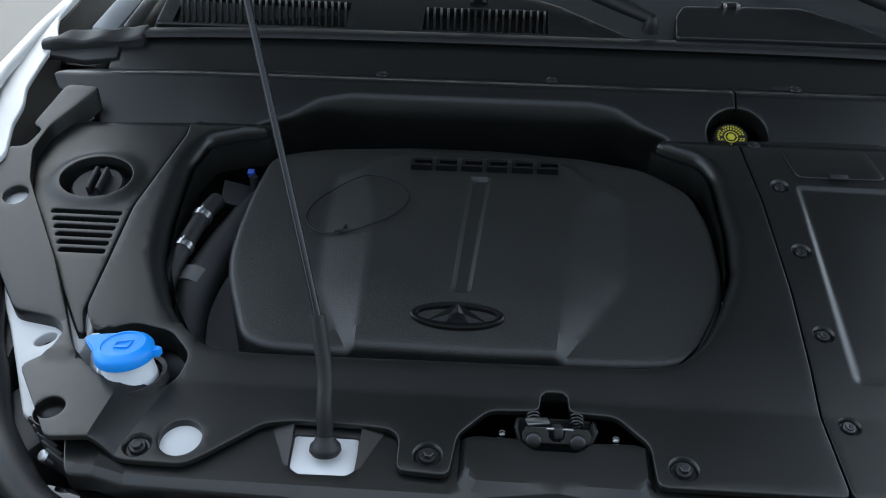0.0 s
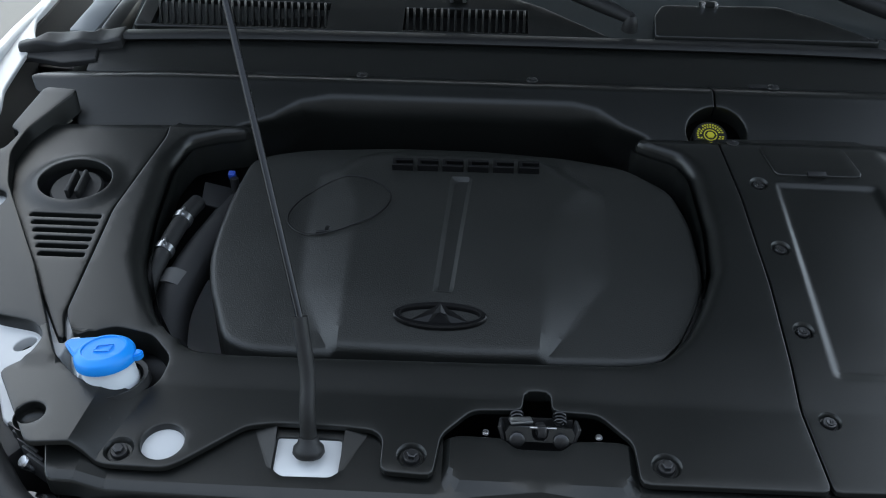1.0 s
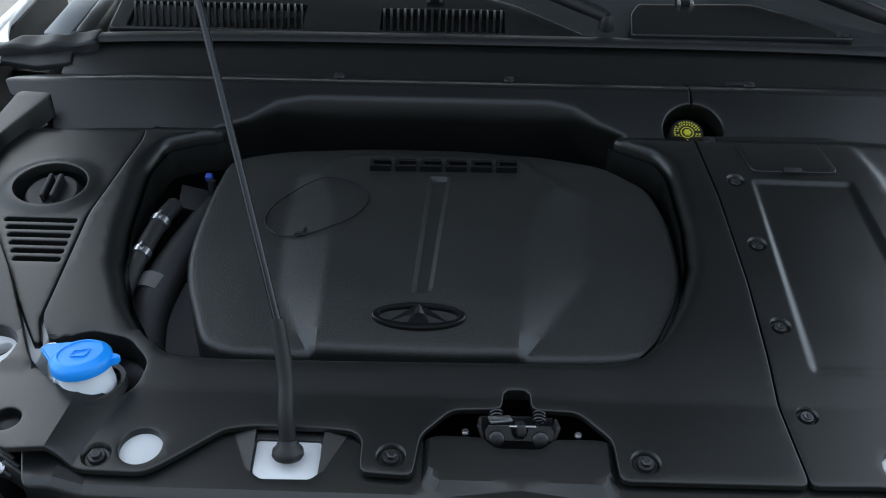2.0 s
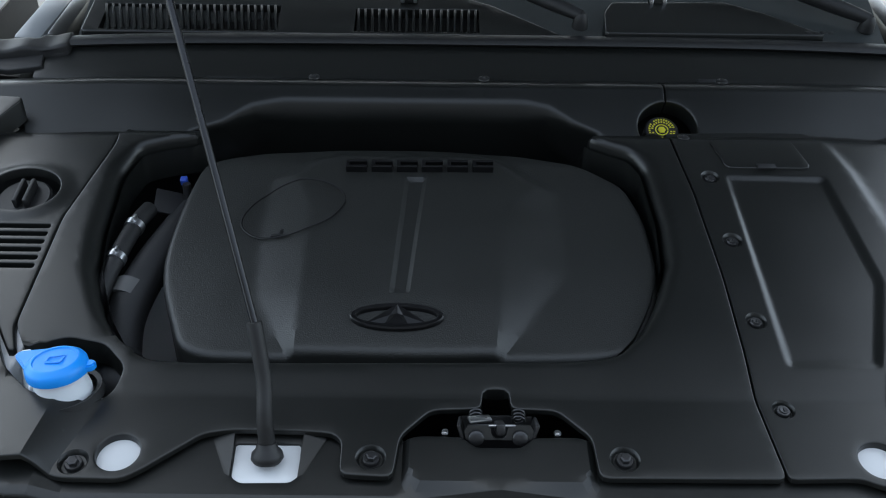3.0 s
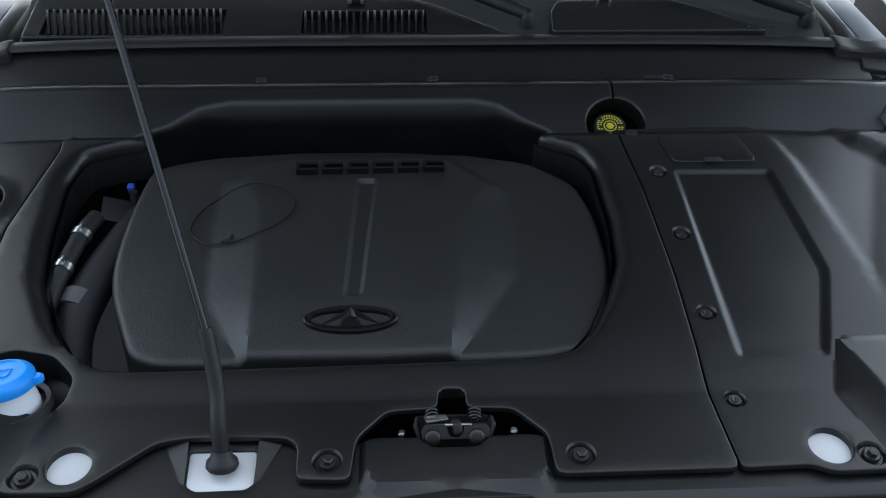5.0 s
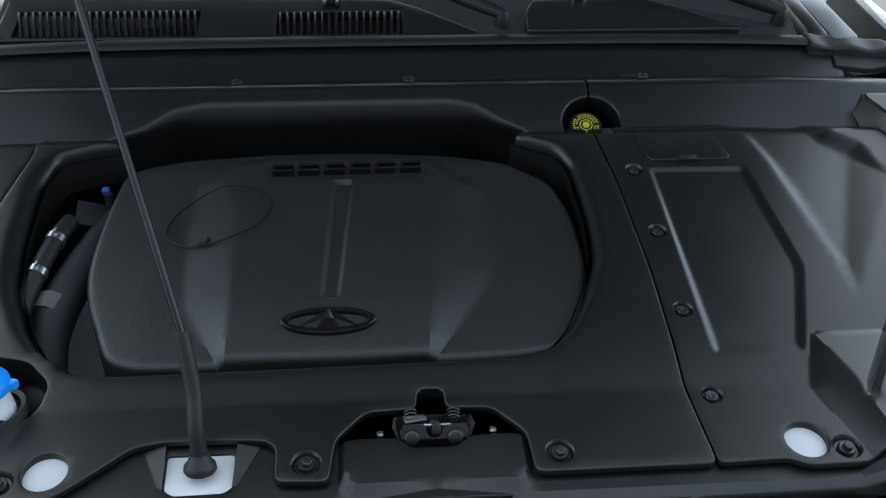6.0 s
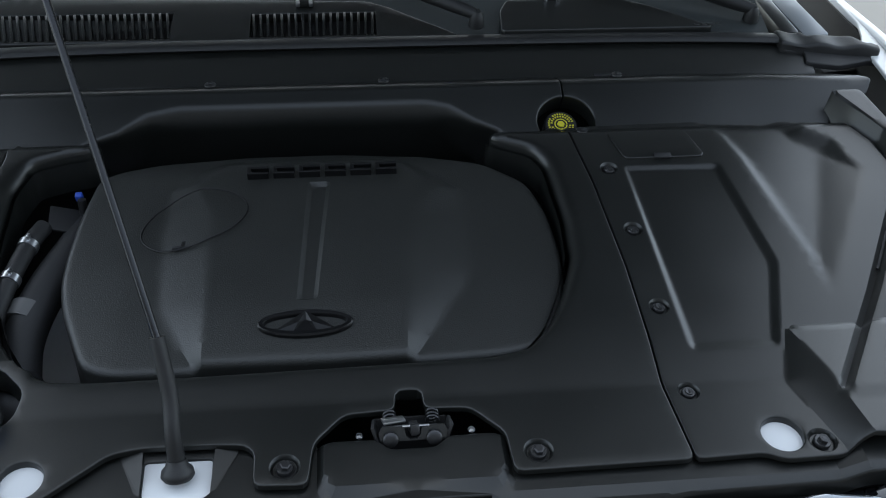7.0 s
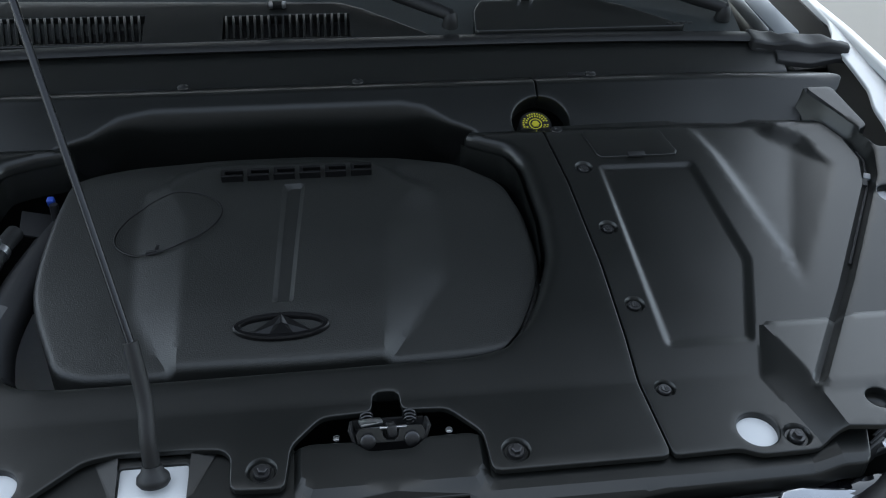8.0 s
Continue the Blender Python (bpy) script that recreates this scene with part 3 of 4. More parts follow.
part("dipstick_tube", tube_bm([(-0.435, 0.47, 0.94), (-0.434, 0.475, 1.0)], 0.006, 10), BLACKSTEEL, bracket)
part("lead", tube_bm([(-0.43, 0.452, 0.985), (-0.39, 0.452, 0.985)], 0.004, 8), BLACKSTEEL, bracket)

# ---- cowl, seal, wipers, windscreen ----
cowl_front = thing("cowl_front_panel", "flat black cowl panel below the seal", "panel")
sheet("panel", rounded([(-0.725, 0.697), (0.725, 0.697), (0.725, 0.778), (-0.725, 0.778)], 0.004, 3), lambda x, y: (x, y, 1.060 + 0.38 * (y - 0.697)), PLASTIC, cowl_front, step=0.03, edge=0.003, drop=0.02)
part("slot", box_bm((0.12, 0.004, 0.003), (-0.385, 0.700, 1.0630), (8, 0, 0), 0.001), DARK, cowl_front)
seal = thing("bonnet_seal", "black rubber bonnet seal along the cowl", "seal")
sec = [(0.785, 1.078), (0.784, 1.0895), (0.771, 1.0915), (0.767, 1.0955), (0.770, 1.1000), (0.776, 1.1020), (0.790, 1.1025), (0.800, 1.0995), (0.800, 1.078)]
part("strip", strip_bm(-0.68, 0.68, sec, 60, lambda x: (-0.012 * (x / 0.68) ** 4, -0.004 * (x / 0.68) ** 4)), RUBBER, seal)
for s in (-1, 1):
    flap = [(s * a, b) for a, b in ((0.684, 0.765), (0.679, 0.744), (0.716, 0.740), (0.712, 0.716), (0.765, 0.706), (0.821, 0.716), (0.846, 0.711), (0.850, 0.722), (0.838, 0.736), (0.767, 0.752))]
    sheet("end_plate", rounded(flap, 0.003, 3), lambda x, y: (x, y, 1.0655 + 0.38 * (y - 0.697)), RUBBER, seal, step=0.012, edge=0.002, drop=0.007, label="moulded rubber seal end")
    lip = [(s * a, b) for a, b in ((0.675, 0.746), (0.676, 0.790), (0.726, 0.788), (0.732, 0.770), (0.752, 0.772), (0.775, 0.777), (0.806, 0.764), (0.820, 0.740), (0.832, 0.748), (0.847, 0.738), (0.842, 0.722), (0.760, 0.732))]
    sheet("end_lip", rounded(lip, 0.006, 4), lambda x, y: (x, y, 1.0945 + 0.10 * (y - 0.74) + 0.0025 * np.sin(np.abs(x) * 95)), RUBBER, seal, step=0.008, edge=0.006, drop=0.016)

cowl = thing("scuttle_grille", "black scuttle grille at the foot of the windscreen", "grille")


def cowl_h(x, y):
    return x, y, 1.100 + 0.22 * (y - 0.80) + 0 * x


def grille_hole(x0, x1, y0, y1):
    return np.array([(x0, y0), (x1, y0), (x1, y1), (x0, y1)])


sheet("left_panel", rounded([(-0.672, 0.800), (0.135, 0.800), (0.02, 0.885), (-0.02, 0.905), (-0.672, 0.935)], 0.004, 3), cowl_h, PLASTIC, cowl,
      holes=[grille_hole(-0.643, -0.345, 0.806, 0.880), grille_hole(-0.215, -0.005, 0.806, 0.872)], step=0.025, edge=0.003, drop=0.012, hole_drop=0.015)
sheet("right_panel", rounded([(0.205, 0.800), (0.210, 0.86), (0.225, 0.890), (0.42, 0.895), (0.48, 0.865), (0.575, 0.800)], 0.006, 3), lambda x, y: (x, y, 1.106 + 0.22 * (y - 0.80)), PLASTIC, cowl, step=0.02, edge=0.003, drop=0.012)
for x0, x1, y1, count in ((-0.643, -0.345, 0.880, 26), (-0.215, -0.005, 0.872, 18)):
    part("vent_floor", box_bm((x1 - x0 + 0.01, 0.09, 0.003), ((x0 + x1) / 2, 0.845, 1.092), (12.4, 0, 0)), DARK, cowl)
    slat = None
    for i in range(count):
        x = x0 + (x1 - x0) * (i + 0.5) / count
        if slat is None:
            slat = part("slat", box_bm((0.0042, y1 - 0.806, 0.012), (0, 0, 0), (12.4, 0, 0), 0.0008), PLASTIC, cowl)
            me = slat.data
        else:
            slat = new("slat", me)
            slat.parent = cowl
        slat.rotation_euler = (0, 0, 0.8 * math.atan2(-(x + 0.07), 1.5))
        slat.location = (x, (0.806 + y1) / 2, cowl_h(0, (0.806 + y1) / 2)[2] - 0.005)
for x in (-0.125, 0.305):
    nz = part("nozzle", box_bm((0.030, 0.016, 0.010), (x, 0.893, 1.126), (12, 0, 0), 0.003), PLASTIC, cowl)
    part("jet", box_bm((0.007, 0.006, 0.012), (x - 0.011, 0.884, 1.128), bevel=0.002), STEEL, nz, "pale spray jet")
    part("jet", box_bm((0.007, 0.006, 0.012), (x + 0.011, 0.884, 1.128), bevel=0.002), STEEL, nz, "pale spray jet")
for i in range(4):
    part("small_vent", box_bm((0.009, 0.008, 0.002), (0.545 + i * 0.0125, 0.806, 1.1075), bevel=0.001), DARK, cowl)
windscreen = thing("windscreen", "dark tinted windscreen glass", "windscreen")
bm = bmesh.new()
nx = 20
top = [[bm.verts.new((x, 0.80 + 0.9 * t - 0.04 * (x / 0.7) ** 2, 1.070 + 0.33 * t)) for x in np.linspace(-0.68, 0.68, nx)] for t in (0, 0.15, 0.4, 0.7, 1.0)]
for a, b in zip(top, top[1:]):
    for i in range(nx - 1):
        bm.faces.new((a[i], a[i + 1], b[i + 1], b[i]))
part("pane", bm, GLASS, windscreen)
part("edge_seal", tube_bm([(x, 0.80 - 0.04 * (x / 0.7) ** 2, 1.074) for x in np.linspace(-0.66, 0.66, 16)], 0.006, 8), RUBBER, windscreen, "black rubber edge seal")
for px, py, pz, tip, bow in ((0.165, 0.822, 1.118, (-0.20, 1.02, 1.20), 0.012), (0.655, 0.838, 1.112, (0.30, 1.03, 1.205), -0.016)):
    wiper = thing("wiper_arm", "black wiper arm parked on the windscreen", "wiper", "wipers on the windscreen")
    mid = [(px + (tip[0] - px) * t, py + (tip[1] - py) * t + bow * math.sin(t * 3.1), pz + (tip[2] - pz) * t + 0.008) for t in (0, 0.15, 0.4, 0.7, 1.0)]
    path = spline(mid, 5)
    part("arm", tube_bm(path, [0.010 + 0.004 * math.sin(min(i / len(path) * 4, 3.1)) for i in range(len(path))], 10), RUBBER, wiper)
    part("pivot", lathe_bm([(0, 0.016), (0.006, 0.015), (0.010, 0.010), (0.0125, 0.0), (0.014, -0.012), (0, -0.012)], 20, pose(px, py, pz, 12, 0, 0)), RUBBER, wiper)

# ---- body: wings, hook brackets, bonnet ----
car = thing("car_body", "white car body around the open engine bay", "car")


def wing_z(x, y):
    ax = np.abs(x)
    return 1.085 + 0.0 * x - 0.26 * np.maximum(0.55 - y, 0) - 0.5 * np.maximum(ax - 0.90, 0) ** 1.3


for s in (-1, 1):
    flange = [(s * a, b) for a, b in ((0.868, 0.98), (0.864, 0.85), (0.850, 0.805), (0.830, 0.765), (0.829, 0.735), (0.824, 0.68), (0.815, 0.60), (0.796, 0.545), (0.794, 0.50), (0.775, 0.43), (0.80, 0.38), (0.845, 0.50), (0.868, 0.64), (0.876, 0.98))]
    sheet("wing_flange", rounded(flange, 0.012), lambda x, y: (x, y, 1.070 + 0.06 * (y - 0.6) - 0.10 * np.maximum(0.55 - y, 0) + 0.15 * np.maximum(np.abs(x) - 0.86, 0)), WHITE, car, step=0.02, edge=0.003, drop=0.004)
    outer = [(s * a, b) for a, b in ((0.868, 1.05), (0.866, 0.80), (0.852, 0.62), (0.825, 0.45), (0.78, 0.30), (0.80, 0.22), (0.848, 0.45), (0.872, 0.62), (0.884, 0.80), (0.888, 1.05))]
    sheet("wing", rounded(outer, 0.02), lambda x, y: (x, y, wing_z(x, y) + 0.006), WHITE, car, step=0.02, edge=0.006, drop=lambda x, y: 0.45 if abs(x) > np.interp(y, [0.22, 0.45, 0.62, 0.80, 1.05], [0.79, 0.837, 0.862, 0.875, 0.878]) else 0.01)
    inner = [(s * a, b) for a, b in ((0.785, 0.42), (0.713, 0.235), (0.669, 0.165), (0.634, 0.10), (0.600, 0.036), (0.582, 0.036), (0.590, 0.065), (0.572, 0.09), (0.56, 0.19), (0.66, 0.30), (0.75, 0.44))]
    sheet("inner_flange", rounded(inner, 0.008), lambda x, y: (x, y, 0.945 + 0.19 * (y - 0.085)), WHITE, car, holes=[circle(s * 0.616, 0.146, 0.014, 20, 0.008, s * -0.7)], step=0.02, edge=0.003, drop=0.04)
    part("wheel_arch_liner", box_bm((0.22, 1.0, 0.16), (s * 0.77, 0.55, 0.68), (0, 0, 0), 0.01), DARK, car)
    # Added dark box and sheet: they stand in for the shade in the wing gap.
    part("wing_gap_dark", box_bm((0.13, 0.48, 0.10), (s * 0.803, 0.735, 0.76), (0, 0, s * -5), 0.01), DARK, car)
    bm = bmesh.new()
    gap_rows = []
    for a, b in ((0.866, 1.10), (0.862, 0.85), (0.852, 0.72), (0.842, 0.62), (0.822, 0.50), (0.790, 0.40)):
        lid_z = 1.058 + 0.06 * (b - 0.6) - 0.10 * max(0.55 - b, 0)
        gap_rows.append([bm.verts.new((s * (a + k), b, z)) for k, z in ((0, 0.60), (0, lid_z), (0.008, lid_z), (0.008, 0.60))])
    for p, q in zip(gap_rows, gap_rows[1:]):
        for k in range(4):
            bm.faces.new((p[k], q[k], q[(k + 1) % 4], p[(k + 1) % 4]))
    bmesh.ops.recalc_face_normals(bm, faces=bm.faces)
    part("inner_wing_dark", bm, DARK, car)
    # Whitish bracket; its grey colour holds dimmer light than falls on it here.
    part("hinge_mount", box_bm((0.05, 0.30, 0.05), (s * 0.752, 0.945, 1.080), (6, 0, s * 4), 0.008), DULL_GREY, car)
    part("hinge_cover", box_bm((0.075, 0.30, 0.04), (s * 0.812, 0.945, 1.010), (4, 0, s * 6), 0.012), DARK, car)
    part("pillar_trim", box_bm((0.034, 0.30, 0.05), (s * 0.708, 0.945, 1.086), (6, 0, s * 2), 0.008), PLASTIC, car)
bonnet = thing("bonnet", "raised white bonnet with an added dark lining", "bonnet")
bon_at = pose(0, 0.99, 1.15, -56, 0, 0)
bm = box_bm((1.76, 1.133, 0.03), (0, -0.5735, 0.02), bevel=0.012)
bmesh.ops.transform(bm, matrix=bon_at, verts=bm.verts)
part("skin", bm, WHITE, bonnet)
# Unseen lining, added and sized to keep bonnet bounce off the covers.
bm = box_bm((1.50, 0.74, 0.02), (0, -0.74, -0.006), bevel=0.008)
bmesh.ops.transform(bm, matrix=bon_at, verts=bm.verts)
part("lining", bm, FELT, bonnet, "unseen dark lining added to cut bounced light")
part("lower_body", box_bm((1.84, 1.2, 0.45), (0, 0.75, 0.42), bevel=0.08, segs=4), WHITE, car)
part("cabin_wall", box_bm((1.5, 0.05, 0.5), (0, 1.02, 0.80), bevel=0.01), DARK, car)

# ---- front trim, bumper, headlamps ----
front_trim = thing("grille_trim", "black plastic trim over the radiator grille", "trim panel")


def trim_h(x, y):
    return 0.938 + 0.10 * y - 0.30 * np.maximum(-0.036 - y, 0) - 0.8 * np.maximum(-0.048 - y, 0)


rod_cut = rounded([(-0.286, 0.029), (-0.215, 0.029), (-0.213, -0.012), (-0.222, -0.020), (-0.274, -0.021), (-0.284, -0.014)], 0.004, 3)
trim_outline = [(-0.513, -0.047), (-0.3, -0.050), (0, -0.072), (0.3, -0.050), (0.513, -0.047), (0.519, -0.042), (0.535, 0.002), (0.52, 0.02), (0.105, 0.045), (0.102, 0.033), (0.085, 0.037), (0.04, 0.036), (0.024, 0.022), (-0.024, 0.022),
                (-0.04, 0.036), (-0.085, 0.037), (-0.104, 0.033), (-0.106, 0.045), (-0.200, 0.042), (-0.205, 0.044), (-0.295, 0.044), (-0.52, 0.02), (-0.535, 0.002), (-0.519, -0.042)]


PAD = [(-0.104, 0.10), (-0.104, -0.016), (0.104, -0.016), (0.104, 0.10)]


def trim_place(x, y):
    d = (0.104 - np.abs(x)) * np.clip((y + 0.034) / 0.030, 0, 1)
    return x, y, trim_h(x, y) + 0.007 * np.clip(d / 0.008, 0, 1) + 0.012 * np.clip((np.abs(x) - 0.458) / 0.03, 0, 1)


trim_lines = [resample(p, 0.007, False) for p in (PAD, [(-0.096, 0.10), (-0.096, -0.008), (0.096, -0.008), (0.096, 0.10)],
              [(-0.52, -0.036), (0.52, -0.036)], [(-0.30, -0.048), (0.30, -0.048)],
              [(-0.458, -0.05), (-0.458, 0.03)], [(-0.488, -0.05), (-0.488, 0.03)], [(0.458, -0.05), (0.458, 0.03)], [(0.488, -0.05), (0.488, 0.03)])]
sheet("panel", rounded(trim_outline, 0.004, 3), trim_place, PLASTIC, front_trim, creases=trim_lines, holes=[rod_cut, grille_hole(-0.075, 0.078, -0.052, -0.039)], step=0.010, edge=0.003, drop=0.02, hole_drop=0.012, sharp=12)
for s in (-1, 1):
    bm = bmesh.new()
    x0 = -0.250 + s * 0.036
    v = [bm.verts.new(p) for p in ((x0, -0.014, 0.937), (x0 + s * 0.002, 0.040, 0.949), (x0 + s * 0.028, 0.038, 0.9435), (x0 + s * 0.006, -0.010, 0.937), (x0, 0.040, 0.930))]
    bm.faces.new((v[0], v[3], v[2], v[1])), bm.faces.new((v[0], v[1], v[4])), bm.faces.new((v[1], v[2], v[4]))
    bmesh.ops.recalc_face_normals(bm, faces=bm.faces)
    part("gusset", bm, PLASTIC, front_trim, smooth=False)
bumper = thing("bumper", "gloss black upper bumper edge", "bumper")
bm = strip_bm(-0.56, 0.56, [(-0.066, 0.925), (-0.085, 0.926), (-0.10, 0.915), (-0.11, 0.88), (-0.11, 0.70), (-0.05, 0.70)], 40, lambda x: (0.22 * abs(x) ** 3, -0.02 * (x / 0.5) ** 2))
part("skin", bm, GLOSS, bumper)
for s in (-1, 1):
    lamp = thing("headlamp", "chrome-edged dark headlamp at the front corner", "headlamp", "headlamps")
    lens_edge = [(s * a, b) for a, b in ((0.412, -0.056), (0.505, -0.051), (0.530, -0.055), (0.552, -0.078), (0.60, -0.14), (0.60, -0.25), (0.38, -0.27))]
    sheet("lens", rounded(lens_edge, 0.008), lambda x, y: (x, y, 0.924 + 0.45 * (y + 0.05) - 0.25 * np.maximum(np.abs(x) - 0.44, 0)), LENS, lamp, step=0.02, edge=0.004, drop=0.10)
    # Added dark box that stands in for shade below the front corner.
    part("corner_dark", box_bm((0.34, 0.34, 0.10), (s * 0.72, 0.02, 0.76), (0, 0, 0), 0.02), DARK, lamp)
    part("housing", box_bm((0.10, 0.12, 0.10), (s * 0.60, 0.05, 0.88), (0, 0, s * 30), 0.01), DARK, lamp)
    for i in range(5):
        part("rib", box_bm((0.036, 0.004, 0.03), (s * (0.536 + 0.010 * i), -0.020 + 0.011 * i, 0.925), (0, 0, s * 32), 0.001), DARK, lamp)
    part("adjuster", lathe_bm([(0, 0.010), (0.006, 0.010), (0.008, 0.008), (0.008, -0.02), (0, -0.02)], 16, pose(s * 0.552, -0.012, 0.925, 20, s * 30, 0)), STEEL, lamp, "pale adjuster cap")
    edge_path = spline([(s * 0.500, -0.085, 0.895), (s * 0.555, -0.055, 0.915), (s * 0.612, 0.005, 0.930), (s * 0.660, 0.090, 0.948), (s * 0.702, 0.180, 0.965), (s * 0.755, 0.290, 0.990), (s * 0.810, 0.390, 1.020)], 6)
    wing_seal = thing("wing_seal", "black rubber edge strip beside the headlamp", "seal", "wing seals")
    part("strip", tube_bm(edge_path, [0.019 + 0.0015 * math.sin(i * 0.8) for i in range(len(edge_path))], 12), RUBBER, wing_seal)

# ---- bonnet stops, bolts, clips ----
for s in (-1, 1):
    part("corner_well", lathe_bm([(0, -0.016), (0.013, -0.016), (0.0175, -0.012), (0.0195, -0.002), (0.0205, -0.002), (0.0205, -0.020), (0, -0.020)], 28, pose(s * 0.552, 0.018, 0.968, 4, 0, 0)), PLASTIC, front_cover if s < 0 else right_cover)
    stop = thing("bonnet_rest", "white painted body pad below a round hole", "body pad", "bonnet rests")
    part("pad", lathe_bm([(0, 0.0), (0.030, 0.0), (0.031, -0.004), (0.031, -0.03), (0, -0.03)], 32, pose(s * 0.407, 0.012, 0.942, 6, 0, 0)), WHITE, stop)


for s in (-1, 1):
    pad = thing("wing_pad", "white painted body pad below a small hole", "body pad", "wing pads")
    part("pad", lathe_bm([(0, 0.0), (0.020, 0.0), (0.021, -0.003), (0.021, -0.03), (0, -0.03)], 28, pose(s * 0.735, 0.362, 1.011, 10, 0, 0)), WHITE, pad)


def bolt_at(x, y, z, hexed):
    b = thing("bolt", "black flanged hexagon bolt in a round recess" if hexed else "black push clip in a round recess", "bolt", "cover bolts", at=pose(x, y, z, 9, 0, (x * 900) % 60) @ Matrix.Scale(cup_size(x) ** 0.8, 4))
    part("flange", lathe_bm([(0, 0.003), (0.0085, 0.003), (0.0095, 0.0015), (0.0095, -0.002), (0, -0.002)], 24), BLACKSTEEL, b)
    if hexed:
        part("head", lathe_bm([(0, 0.008), (0.0045, 0.008), (0.0060, 0.0075), (0.0062, 0.002)], 6), BLACKSTEEL, b, smooth=False)
        part("socket", lathe_bm([(0.0028, 0.0083), (0.0032, 0.0083), (0.0032, 0.0079), (0, 0.0079)], 6), DARK, b)
    else:
        part("head", lathe_bm([(0, 0.0038), (0.003, 0.0045), (0.0055, 0.0045), (0.0062, 0.002)], 20), BLACKSTEEL, b)
        part("cross", box_bm((0.006, 0.0014, 0.0012), (0, 0, 0.0048), (0, 0, 35), 0.0003), DARK, b)


for i, (bx, by) in enumerate(BOLTS):
    z = float((height_main if bx < 0.29 else height_right)(np.array([bx]), np.array([by]))[0])
    bolt_at(bx, by, z + 0.002, i < 4)
for cx, cy in ((-0.268, 0.676), (0.0, 0.676), (0.375, 0.676), (0.292, 0.545)):
    clip = thing("push_clip", "small black plastic push clip", "clip", "push clips")
    zc = 1.0765 if cy > 0.6 else float(base(0.545)) + 0.0008
    part("head", lathe_bm([(0, 0.004), (0.004, 0.004), (0.0085, 0.002), (0.009, 0.0), (0, 0)], 20, pose(cx, cy, zc)), BLACKSTEEL, clip)
    part("pin", lathe_bm([(0, 0.005), (0.003, 0.0048), (0.0035, 0.004)], 12, pose(cx, cy, zc)), DARK, clip)

# ---- battery lid ----
lid = right_cover
LID = [(0.326, 0.534), (0.340, 0.478), (0.346, 0.474), (0.456, 0.474), (0.461, 0.479), (0.446, 0.534)]
lid_part = sheet("access_lid", rounded(LID, 0.004, 3), lambda x, y: (x, y, base(y) + 0.0025), PLASTIC, lid, step=0.02, edge=0.0015, drop=0.004)
part("tab", box_bm((0.026, 0.010, 0.004), (0.397, 0.476, float(base(0.476)) + 0.003), (tilt, 0, 0), 0.001), DARK, lid_part)

part("tab", box_bm((0.030, 0.010, 0.008), (0.358, 0.696, 1.066), (10, 0, 0), 0.002), DARK, cowl_front)

# ---- prop rod ----
rod = thing("prop_rod", "grey steel bonnet prop rod with a black sleeve", "prop rod")
R0, R1, R2 = Vector((-0.248, 0.011, 0.955)), Vector((-0.260, 0.075, 1.075)), Vector((-0.498, 0.581, 1.758))
part("shaft", tube_bm([R1 - (R2 - R1) * 0.008, R2], 0.0042, 12), ROD, rod)
part("sleeve", tube_bm(spline([R0, R0 + Vector((-0.001, 0.012, 0.035)), R0.lerp(R1, 0.55) + Vector((0.004, 0, 0)), R1], 6), [0.0090] * 6 + [0.0086] * 12 + [0.0084], 16), RUBBER, rod, "black rubber sleeve")
part("foot", lathe_bm([(0, 0.012), (0.010, 0.012), (0.0125, 0.004), (0.0165, 0.0), (0.0175, -0.006), (0.015, -0.010), (0, -0.010)], 28, pose(-0.248, 0.008, 0.950, -22, 0, 0)), RUBBER, rod, "black rubber foot grommet")
plate = thing("rod_mount", "white painted body plate under the prop rod", "body panel")
part("plate", box_bm((0.080, 0.062, 0.004), (-0.249, 0.006, 0.934), (5, 0, 0), 0.0015), WHITE, plate)
part("red_seal", box_bm((0.05, 0.006, 0.010), (-0.235, 0.045, 0.938), bevel=0.002), RED, plate)

# ---- bonnet latch ----
latch = thing("bonnet_latch", "zinc plated bonnet latch with rivets and hook", "latch")
part("back_plate", box_bm((0.082, 0.004, 0.050), (0.0, 0.070, 0.915), (-18, 0, 0), 0.002), BLACKSTEEL, latch)
bm = bmesh.new()
outline = [(-0.036, -0.006), (0.036, -0.006), (0.038, 0.004), (0.034, 0.011), (0.010, 0.011), (0.008, 0.0), (0.004, -0.004), (-0.004, -0.004), (-0.008, 0.0), (-0.010, 0.011), (-0.034, 0.011), (-0.038, 0.004)]
face = bm.faces.new([bm.verts.new((x, 0, z)) for x, z in outline])
made = bmesh.ops.extrude_face_region(bm, geom=[face])
bmesh.ops.translate(bm, vec=(0, 0.003, 0), verts=[g for g in made["geom"] if isinstance(g, bmesh.types.BMVert)])
bmesh.ops.recalc_face_normals(bm, faces=bm.faces)
bmesh.ops.transform(bm, matrix=pose(0.001, 0.036, 0.951, -24, 0, 0), verts=bm.verts)
fork = part("fork_plate", bm, ZINC, latch, "dark zinc plate with a notch", smooth=False)
